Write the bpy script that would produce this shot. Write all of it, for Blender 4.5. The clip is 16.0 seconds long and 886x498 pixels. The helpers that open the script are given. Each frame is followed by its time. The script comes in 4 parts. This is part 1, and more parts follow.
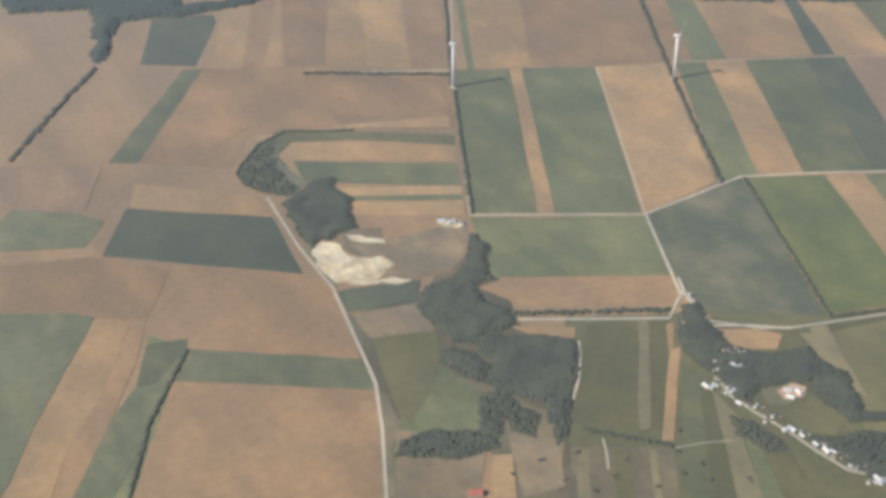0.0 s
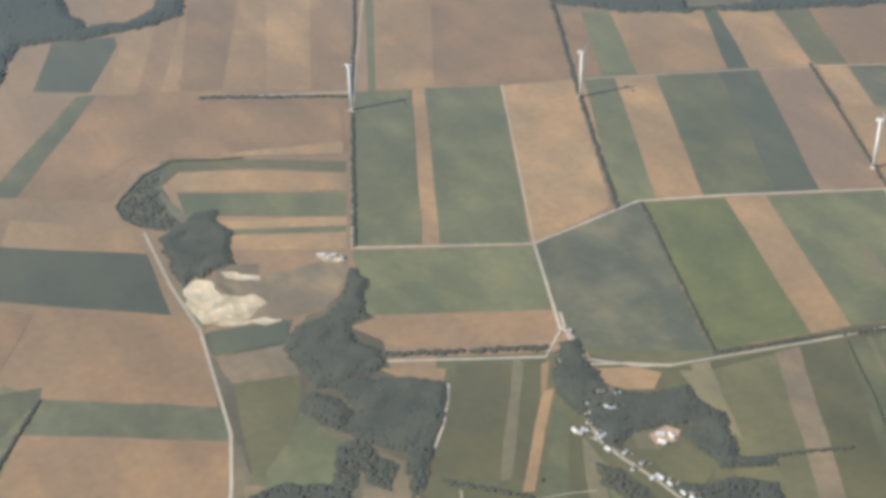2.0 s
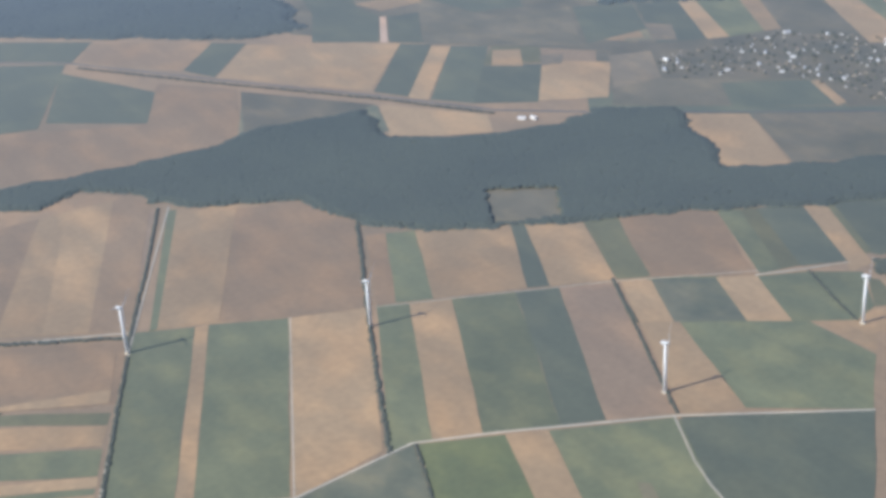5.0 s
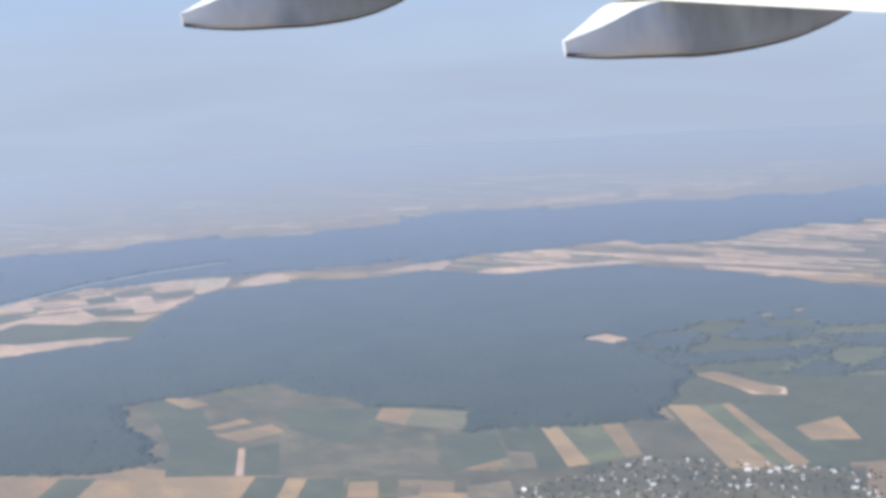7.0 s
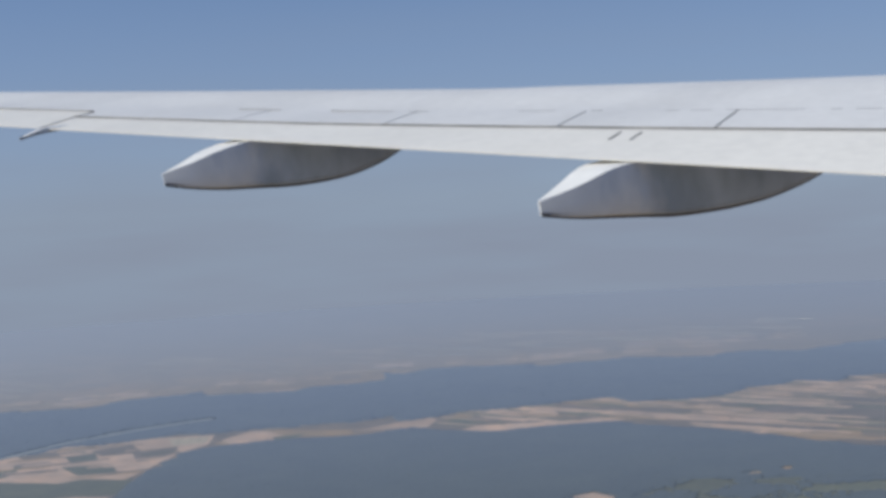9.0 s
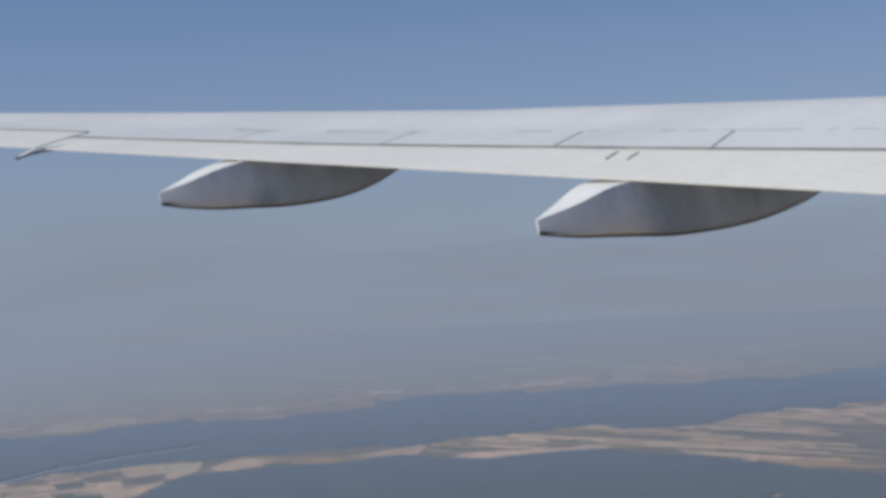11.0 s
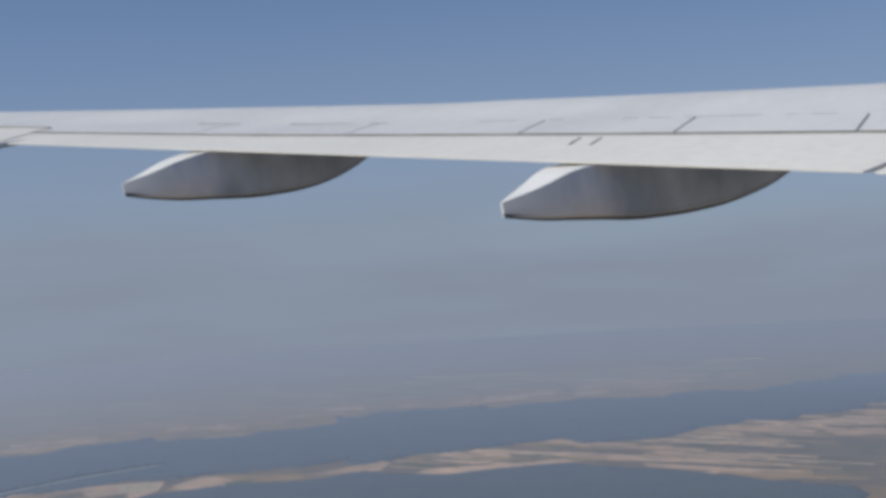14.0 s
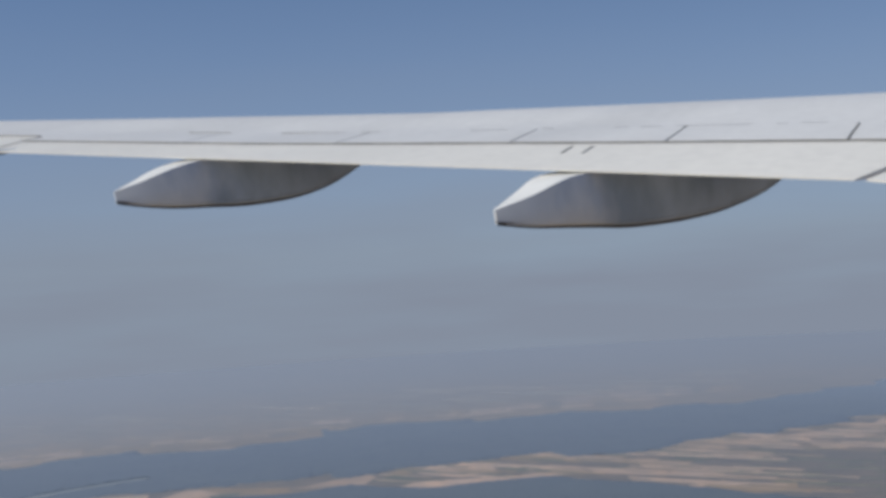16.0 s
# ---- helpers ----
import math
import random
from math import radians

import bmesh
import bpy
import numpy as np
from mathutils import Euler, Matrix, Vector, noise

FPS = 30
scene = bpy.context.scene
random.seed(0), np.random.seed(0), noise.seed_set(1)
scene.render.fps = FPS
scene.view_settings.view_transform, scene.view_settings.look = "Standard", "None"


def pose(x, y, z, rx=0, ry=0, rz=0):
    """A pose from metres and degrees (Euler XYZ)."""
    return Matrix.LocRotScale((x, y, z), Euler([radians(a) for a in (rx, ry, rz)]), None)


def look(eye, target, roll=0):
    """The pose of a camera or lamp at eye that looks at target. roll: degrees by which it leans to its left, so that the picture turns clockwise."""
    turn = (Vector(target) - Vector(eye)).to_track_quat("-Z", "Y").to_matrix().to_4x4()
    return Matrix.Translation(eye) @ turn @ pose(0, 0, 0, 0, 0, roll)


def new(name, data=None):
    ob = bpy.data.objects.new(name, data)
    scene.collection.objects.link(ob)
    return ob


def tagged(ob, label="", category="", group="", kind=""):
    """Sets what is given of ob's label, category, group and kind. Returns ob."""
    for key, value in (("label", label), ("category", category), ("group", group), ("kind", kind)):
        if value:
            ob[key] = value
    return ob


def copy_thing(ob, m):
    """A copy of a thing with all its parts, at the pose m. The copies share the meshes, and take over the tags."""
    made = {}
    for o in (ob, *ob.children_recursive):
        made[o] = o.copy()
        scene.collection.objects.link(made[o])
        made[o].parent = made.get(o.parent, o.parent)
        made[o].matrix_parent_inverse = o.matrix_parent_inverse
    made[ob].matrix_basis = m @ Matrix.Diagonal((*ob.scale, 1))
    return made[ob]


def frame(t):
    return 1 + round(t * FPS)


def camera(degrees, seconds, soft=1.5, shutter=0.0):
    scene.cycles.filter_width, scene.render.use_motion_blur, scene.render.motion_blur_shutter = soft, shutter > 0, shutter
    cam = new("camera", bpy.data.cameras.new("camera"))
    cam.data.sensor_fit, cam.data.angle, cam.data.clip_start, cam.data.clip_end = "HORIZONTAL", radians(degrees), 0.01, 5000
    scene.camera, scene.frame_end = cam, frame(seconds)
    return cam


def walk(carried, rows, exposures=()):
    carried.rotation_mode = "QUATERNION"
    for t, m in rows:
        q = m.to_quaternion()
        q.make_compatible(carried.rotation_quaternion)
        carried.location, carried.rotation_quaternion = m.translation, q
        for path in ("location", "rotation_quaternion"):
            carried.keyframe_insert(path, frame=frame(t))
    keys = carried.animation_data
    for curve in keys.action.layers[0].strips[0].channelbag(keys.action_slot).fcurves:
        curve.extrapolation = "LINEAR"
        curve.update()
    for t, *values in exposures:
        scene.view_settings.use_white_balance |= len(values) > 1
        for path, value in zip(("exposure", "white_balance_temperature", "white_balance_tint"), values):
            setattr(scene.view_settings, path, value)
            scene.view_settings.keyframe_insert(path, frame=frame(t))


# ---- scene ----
cam = camera(35.3, 16.0, soft=4.0)
ALTITUDE = 350.0
ROWS = [  # seconds, metres along the flight, sideways and up, then yaw, pitch, roll
    (0.00, 0.00, 0.00, 0.00, -27.75, -32.48, 0.85),
    (0.50, 16.86, 0.00, 0.00, -28.25, -32.36, 2.16),
    (1.00, 33.72, 0.00, 0.00, -27.65, -32.34, 1.66),
    (1.50, 50.58, 0.00, 0.00, -27.70, -32.67, 1.71),
    (2.00, 67.43, 0.00, 0.00, -28.04, -32.70, 1.94),
    (2.50, 84.29, 0.00, 0.00, -29.08, -32.46, 1.63),
    (3.00, 101.15, 0.00, 0.00, -29.10, -31.87, 2.05),
    (3.20, 107.89, 0.00, 0.00, -29.51, -31.98, 2.13),
    (5.30, 178.70, 0.00, 0.00, -31.43, -21.77, 3.95),
    (5.50, 185.44, 0.00, 0.00, -31.25, -18.78, 3.08),
    (6.00, 202.30, 0.00, 0.00, -31.74, -15.77, 3.07),
    (6.50, 219.16, 0.00, 0.00, -32.55, -12.60, 4.49),
    (6.70, 224.75, 0.02, 0.02, -33.41, -11.00, 4.09),
    (6.85, 227.08, 0.03, 0.03, -34.06, -9.79, 3.79),
    (7.00, 227.50, 0.03, 0.04, -34.69, -8.58, 3.49),
    (7.50, 227.50, 0.03, 0.04, -35.04, -6.06, 3.05),
    (8.00, 227.55, -0.04, 0.05, -34.36, -5.11, 2.46),
    (8.50, 227.56, 0.03, 0.06, -34.47, -3.67, 2.95),
    (9.00, 227.53, -0.02, 0.05, -35.27, -2.18, 3.41),
    (9.50, 227.52, 0.01, 0.00, -35.38, -1.01, 2.85),
    (10.00, 227.49, 0.05, 0.01, -35.54, -1.08, 3.15),
    (12.50, 227.49, -0.06, -0.10, -35.83, -0.77, 3.53),
    (13.00, 227.41, -0.06, -0.17, -35.57, -0.30, 4.57),
    (13.50, 227.44, 0.00, -0.18, -36.99, -0.81, 4.08),
    (14.00, 227.44, 0.00, -0.19, -37.27, -0.55, 3.69),
    (14.50, 227.36, 0.04, -0.20, -37.33, -0.24, 3.41),
    (15.00, 227.41, 0.00, -0.21, -37.03, 0.24, 3.94),
    (15.50, 227.39, 0.04, -0.22, -37.08, 0.16, 3.09),
    (16.00, 227.40, 0.02, -0.22, -37.85, -0.05, 3.63),
]
walk(cam, [(t, pose(x, y, ALTITUDE + z, 90 + pitch, roll, yaw)) for t, x, y, z, yaw, pitch, roll in ROWS],
     exposures=[(0, 0.55, 6950, 6), (3.2, 0.55, 6850, 6), (5.5, 0.65, 6050, 8), (7.0, 0.8, 6280, 9), (7.5, 0.49, 6250, 9), (8.0, 0.24, 6280, 9), (9.0, -0.03, 6330, 8), (10.0, -0.1, 6360, 8), (16, -0.15, 6480, 8)])

# ---- daylight ----
SUN_AZIMUTH, SUN_HEIGHT = radians(172), radians(42)   # towards the sun, anticlockwise from the flight direction
world = bpy.data.worlds.new("hazy_sky")
scene.world = world
world.use_nodes = True
wn, wl = world.node_tree.nodes, world.node_tree.links
wn.clear()
coord = wn.new("ShaderNodeTexCoord")
split = wn.new("ShaderNodeSeparateXYZ")
above = wn.new("ShaderNodeMath")
above.operation = "MAXIMUM"
above.inputs[1].default_value = 0.0
rise = wn.new("ShaderNodeMath")
rise.operation = "MULTIPLY_ADD"
rise.inputs[1].default_value, rise.inputs[2].default_value = 2.0, 0.10
clear = wn.new("ShaderNodeMix")
clear.data_type, clear.blend_type = "RGBA", "MULTIPLY"
clear.inputs[0].default_value = 1.0
clear.inputs[7].default_value = (1.15, 1.2, 1.25, 1)
lifted = wn.new("ShaderNodeMath")        # the haze layer reaches a little below the level of the eye
lifted.operation, lifted.inputs[1].default_value = "ADD", 0.1
murk = wn.new("ShaderNodeValToRGB")      # how much the summer haze whitens the sky, by height over its foot
murk.color_ramp.elements.remove(murk.color_ramp.elements[1])
for k, (at, a) in enumerate(((0.0, 1.0), (0.04, 0.99), (0.07, 0.95), (0.10, 0.87), (0.13, 0.77), (0.16, 0.65), (0.19, 0.51), (0.24, 0.29), (0.30, 0.10), (0.42, 0.0))):
    e = murk.color_ramp.elements[0] if k == 0 else murk.color_ramp.elements.new(at)
    e.position, e.color = at, (a, a, a, 1)
hazy = wn.new("ShaderNodeMix")
hazy.data_type = "RGBA"
hazy.inputs[7].default_value = (2.38, 2.71, 3.46, 1)
join = wn.new("ShaderNodeCombineXYZ")
sky = wn.new("ShaderNodeTexSky")
sky.sky_type, sky.sun_disc = "NISHITA", False
sky.sun_elevation, sky.sun_rotation = SUN_HEIGHT, radians(90) - SUN_AZIMUTH
sky.altitude, sky.air_density, sky.dust_density, sky.ozone_density = 300, 1.0, 0.8, 3.0
back = wn.new("ShaderNodeBackground")
back.inputs["Strength"].default_value = 0.11
wout = wn.new("ShaderNodeOutputWorld")
wl.new(coord.outputs["Generated"], split.inputs[0])
wl.new(split.outputs["X"], join.inputs["X"])
wl.new(split.outputs["Y"], join.inputs["Y"])
wl.new(split.outputs["Z"], above.inputs[0])
wl.new(above.outputs[0], rise.inputs[0])
wl.new(rise.outputs[0], join.inputs["Z"])
wl.new(join.outputs[0], sky.inputs["Vector"])
wl.new(sky.outputs[0], clear.inputs[6])
wl.new(split.outputs["Z"], lifted.inputs[0])
wl.new(lifted.outputs[0], murk.inputs[0])
streak = wn.new("ShaderNodeTexNoise")
stretch = wn.new("ShaderNodeMapping")
stretch.inputs["Scale"].default_value = (1.2, 1.2, 9.0)
streak.inputs["Scale"].default_value, streak.inputs["Detail"].default_value = 3.0, 4.0
wisps = wn.new("ShaderNodeMapRange")
wisps.inputs["From Min"].default_value, wisps.inputs["From Max"].default_value = 0.35, 0.75
wisps.inputs["To Min"].default_value, wisps.inputs["To Max"].default_value = 0.95, 1.1
veiled = wn.new("ShaderNodeMath")
veiled.operation, veiled.use_clamp = "MULTIPLY", True
wl.new(coord.outputs["Generated"], stretch.inputs[0])
wl.new(stretch.outputs[0], streak.inputs["Vector"])
wl.new(streak.outputs["Fac"], wisps.inputs["Value"])
wl.new(murk.outputs["Color"], veiled.inputs[0])
wl.new(wisps.outputs[0], veiled.inputs[1])
wl.new(veiled.outputs[0], hazy.inputs[0])
wl.new(clear.outputs[2], hazy.inputs[6])
wl.new(hazy.outputs[2], back.inputs["Color"])
wl.new(back.outputs[0], wout.inputs["Surface"])

sun_data = bpy.data.lights.new("sun", "SUN")
sun_data.energy, sun_data.angle, sun_data.color = 3.2, radians(1.5), (1.0, 0.93, 0.82)
sun = new("sun", sun_data)
sun_way = Vector((math.cos(SUN_AZIMUTH) * math.cos(SUN_HEIGHT), math.sin(SUN_AZIMUTH) * math.cos(SUN_HEIGHT), math.sin(SUN_HEIGHT)))
sun.matrix_world = look(sun_way * 1000, (0, 0, 0))


# ---- materials ----
def material(name, rough=0.7, spec=0.4, metal=0.0):
    m = bpy.data.materials.new(name)
    m.use_nodes = True
    p = m.node_tree.nodes["Principled BSDF"]
    p.inputs["Roughness"].default_value = rough
    p.inputs["Specular IOR Level"].default_value = spec
    p.inputs["Metallic"].default_value = metal
    return m, m.node_tree.nodes, m.node_tree.links, p


def noise_node(n, l, scale, detail=3.0, stretch=None, seed=None):
    """A noise in world metres; stretch is its scale along x, y, z; seed shifts it from thing to thing."""
    pos = n.new("ShaderNodeTexCoord").outputs["Object"]
    if stretch:
        mp = n.new("ShaderNodeMapping")
        mp.inputs["Scale"].default_value = stretch[:3]
        if len(stretch) > 3:
            mp.inputs["Rotation"].default_value = (0, 0, stretch[3])
        l.new(pos, mp.inputs[0])
        pos = mp.outputs[0]
    t = n.new("ShaderNodeTexNoise")
    if seed is not None:
        t.noise_dimensions = "4D"
        l.new(seed, t.inputs["W"])
    t.inputs["Scale"].default_value, t.inputs["Detail"].default_value = scale, detail
    l.new(pos, t.inputs["Vector"])
    return t.outputs["Fac"]


def ramp(n, l, fac, stops):
    r = n.new("ShaderNodeValToRGB")
    r.color_ramp.elements.remove(r.color_ramp.elements[1])
    for k, (at, col) in enumerate(stops):
        e = r.color_ramp.elements[0] if k == 0 else r.color_ramp.elements.new(at)
        e.position, e.color = at, (*col, 1)
    l.new(fac, r.inputs[0])
    return r.outputs["Color"]


def mix(n, l, kind, fac, a, b):
    x = n.new("ShaderNodeMix")
    x.data_type, x.blend_type = "RGBA", kind
    for slot, v in ((0, fac), (6, a), (7, b)):
        if hasattr(v, "is_linked"):
            l.new(v, x.inputs[slot])
        else:
            x.inputs[slot].default_value = (*v, 1) if isinstance(v, tuple) else v
    return x.outputs[2]


def haze_gloss(n, l, p, leafy=False):
    """Distance haze painted as gloss: it grows towards a grazing view, over the whole flat sheet of land."""
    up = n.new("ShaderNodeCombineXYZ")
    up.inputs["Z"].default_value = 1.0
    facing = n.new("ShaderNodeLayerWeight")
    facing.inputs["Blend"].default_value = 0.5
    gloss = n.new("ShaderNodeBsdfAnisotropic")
    # the painted haze turns bluer at the lowest angles
    tints = [(0.45, LEAF_HAZE_NEAR), (0.70, LEAF_HAZE_MID), (0.86, LEAF_HAZE_FAR), (0.92, LEAF_HAZE_FAINT)] if leafy else [(0.80, LAND_HAZE_NEAR), (0.93, LAND_HAZE_FAR)]
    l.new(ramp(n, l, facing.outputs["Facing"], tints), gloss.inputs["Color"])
    gloss.inputs["Roughness"].default_value = 0.95 if leafy else LAND_HAZE_ROUGH
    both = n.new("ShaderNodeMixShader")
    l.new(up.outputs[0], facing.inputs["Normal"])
    if leafy:      # crowns take the haze as one level sheet rather than each by its own slope
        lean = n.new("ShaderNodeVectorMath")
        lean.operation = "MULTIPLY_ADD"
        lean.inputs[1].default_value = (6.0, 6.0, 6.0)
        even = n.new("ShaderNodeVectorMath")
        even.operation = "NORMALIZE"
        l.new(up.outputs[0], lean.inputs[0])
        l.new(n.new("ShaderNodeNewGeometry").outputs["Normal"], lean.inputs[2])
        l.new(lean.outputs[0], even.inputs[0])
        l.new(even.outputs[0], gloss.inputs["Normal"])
    l.new(ramp(n, l, facing.outputs["Facing"], [(at, (a, a, a)) for at, a in (LEAF_HAZE if leafy else LAND_HAZE)]), both.inputs[0])
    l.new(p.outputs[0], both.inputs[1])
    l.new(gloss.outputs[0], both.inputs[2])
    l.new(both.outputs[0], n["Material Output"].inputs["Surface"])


# strength of the painted distance haze by viewing angle, then its colours
LAND_HAZE = ((0.30, 0.10), (0.45, 0.16), (0.684, 0.28), (0.804, 0.38), (0.86, 0.52), (0.885, 0.76), (0.91, 0.91), (0.935, 0.975))
LEAF_HAZE = ((0.30, 0.24), (0.45, 0.26), (0.684, 0.25), (0.76, 0.34), (0.804, 0.42), (0.876, 0.57), (0.905, 0.74), (0.925, 0.93))
LAND_HAZE_NEAR, LAND_HAZE_FAR, LAND_HAZE_ROUGH = (0.72, 0.72, 0.67), (0.735, 0.75, 0.74), 0.6
LEAF_HAZE_NEAR, LEAF_HAZE_MID = (0.44, 0.455, 0.45), (0.40, 0.45, 0.51)
LEAF_HAZE_FAR, LEAF_HAZE_FAINT = (0.445, 0.515, 0.635), (0.53, 0.61, 0.72)


def land(name, dark, light, patch=0.012, grain=0.25, rough=0.8, spec=0.2, furrow=0.1, spread=(0.3, 0.7)):
    """Soil or crop: broad patches, fine grain and drill lines; every field has a shade and lines of its own."""
    m, n, l, p = material(name, rough, spec)
    info = n.new("ShaderNodeObjectInfo").outputs["Random"]
    seed = n.new("ShaderNodeMath")
    seed.operation = "MULTIPLY"
    seed.inputs[1].default_value = 37.0
    l.new(info, seed.inputs[0])
    broad = noise_node(n, l, patch, 4.0, None, seed.outputs[0])
    col = ramp(n, l, broad, [(spread[0], dark), (spread[1], light)])
    fine = ramp(n, l, noise_node(n, l, grain, 5.0), [(0.3, (0.88, 0.88, 0.88)), (0.7, (1.08, 1.08, 1.08))])
    col = mix(n, l, "MULTIPLY", 1.0, col, fine)
    worn = ramp(n, l, noise_node(n, l, patch * 3, 2.5, (1, 0.6, 1, 0.5), seed.outputs[0]), [(0.45, (0.96, 0.97, 0.98)), (0.72, (1.42, 1.3, 1.16))])
    col = mix(n, l, "MULTIPLY", 0.9, col, worn)
    lines = ramp(n, l, noise_node(n, l, 0.09, 2.0, (1.0, 0.06, 1.0, 0.45), seed.outputs[0]), [(0.35, (0.8, 0.8, 0.8)), (0.65, (1.15, 1.15, 1.15))])
    col = mix(n, l, "MULTIPLY", furrow * 3, col, lines)
    shade = n.new("ShaderNodeMapRange")
    shade.inputs["To Min"].default_value, shade.inputs["To Max"].default_value = 0.86, 1.14
    l.new(info, shade.inputs["Value"])
    col = mix(n, l, "MULTIPLY", 1.0, col, shade.outputs[0])
    l.new(col, p.inputs["Base Color"])
    haze_gloss(n, l, p)
    return m


LAND = {
    "tan": land("stubble", (0.305, 0.197, 0.102), (0.385, 0.256, 0.136)),
    "brown": land("ploughed_soil", (0.25, 0.16, 0.087), (0.31, 0.2, 0.11)),
    "dbrown": land("damp_soil", (0.21, 0.139, 0.086), (0.255, 0.173, 0.107)),
    "pink": land("dry_soil", (0.47, 0.315, 0.21), (0.62, 0.425, 0.3), grain=0.02),
    "dry": land("dry_grass", (0.17, 0.15, 0.085), (0.22, 0.19, 0.11)),
    "haze": land("fallow_land", (0.12, 0.10, 0.085), (0.21, 0.155, 0.115), patch=0.02),
    "green": land("crop", (0.11, 0.12, 0.062), (0.172, 0.174, 0.086), patch=0.02),
    "dgreen": land("dense_crop", (0.077, 0.087, 0.056), (0.104, 0.112, 0.068)),
    "ygreen": land("young_crop", (0.092, 0.105, 0.048), (0.178, 0.19, 0.062), patch=0.018),
    "olive": land("meadow", (0.115, 0.11, 0.05), (0.15, 0.14, 0.068)),
    "mottle": land("patchy_meadow", (0.104, 0.112, 0.07), (0.215, 0.192, 0.115), patch=0.03, spread=(0.42, 0.74)),
    "scrub": land("scrubland", (0.085, 0.08, 0.048), (0.18, 0.145, 0.09), patch=0.02),
    "sage": land("dusty_crop", (0.102, 0.11, 0.062), (0.15, 0.152, 0.085), patch=0.025),
    "under": land("undergrowth", (0.062, 0.07, 0.042), (0.098, 0.098, 0.055), patch=0.08, grain=0.6),
    "bare": land("grey_brown_earth", (0.18, 0.142, 0.09), (0.24, 0.186, 0.118), patch=0.03),
    "pale": land("quarry_sand", (0.36, 0.295, 0.19), (0.62, 0.525, 0.37), patch=0.11, spread=(0.36, 0.62), furrow=0.0),
    "track": land("gravel_track", (0.42, 0.37, 0.29), (0.52, 0.46, 0.37), furrow=0.0),
    "river": land("silty_water", (0.27, 0.31, 0.32), (0.33, 0.37, 0.375), furrow=0.0),
    "plain": land("open_farmland", (0.20, 0.14, 0.08), (0.31, 0.205, 0.12), patch=0.006),
    "lane": land("asphalt_lane", (0.07, 0.07, 0.07), (0.12, 0.115, 0.11), furrow=0.0),
}
WORDS = {
    "tan": "pale tan stubble field after harvest", "brown": "brown ploughed field with drill lines",
    "dbrown": "dark brown field of damp soil", "pink": "pale sandy distant farmland in strips",
    "plain": "faint distant field on the open plain", "dry": "dry olive grass strip between crops", "haze": "distant fallow land between two forests",
    "green": "green field of low crops", "dgreen": "dark green field of dense crops",
    "ygreen": "yellowish green field of young crops", "olive": "olive green meadow with dry patches",
    "mottle": "patchy dark meadow with bare spots", "scrub": "grey-green scrubland with bare earth",
    "under": "dark rough pasture with low scrub",
    "sage": "dusty grey-green field of thin crops",
    "bare": "grey-brown bare earth with thin weeds",
    "pale": "bare pale sand of an open quarry",
}


def leaf_material(name, dark, light, size, rough=0.8, spec=0.2):
    m, n, l, p = material(name, rough, spec)
    broad = noise_node(n, l, size, 4.0)
    col = ramp(n, l, broad, [(0.3, dark), (0.7, light)])
    isle = n.new("ShaderNodeNewGeometry").outputs["Random Per Island"]
    var = ramp(n, l, isle, [(0.0, (0.92, 0.92, 0.92)), (1.0, (1.08, 1.08, 1.06))])
    l.new(mix(n, l, "MULTIPLY", 1.0, col, var), p.inputs["Base Color"])
    haze_gloss(n, l, p, True)
    return m


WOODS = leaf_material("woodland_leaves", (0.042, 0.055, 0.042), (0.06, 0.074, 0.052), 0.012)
GROVE = leaf_material("grove_leaves", (0.036, 0.045, 0.033), (0.07, 0.078, 0.05), 0.06)


def painted(name, col, rough=0.4, dirt=0.12, scale=1.5, spec=0.5, streak=None):
    m, n, l, p = material(name, rough, spec)
    a = ramp(n, l, noise_node(n, l, scale, 6.0, streak), [(0.3, tuple(c * (1 - dirt) for c in col)), (0.65, col)])
    fine = ramp(n, l, noise_node(n, l, scale * 14, 3.0), [(0.3, (0.95, 0.95, 0.95)), (0.7, (1.03, 1.03, 1.03))])
    l.new(mix(n, l, "MULTIPLY", 1.0, a, fine), p.inputs["Base Color"])
    rr = n.new("ShaderNodeMapRange")
    rr.inputs["To Min"].default_value, rr.inputs["To Max"].default_value = rough * 0.85, rough * 1.2
    l.new(noise_node(n, l, scale * 3, 3.0), rr.inputs["Value"])
    l.new(rr.outputs[0], p.inputs["Roughness"])
    return m


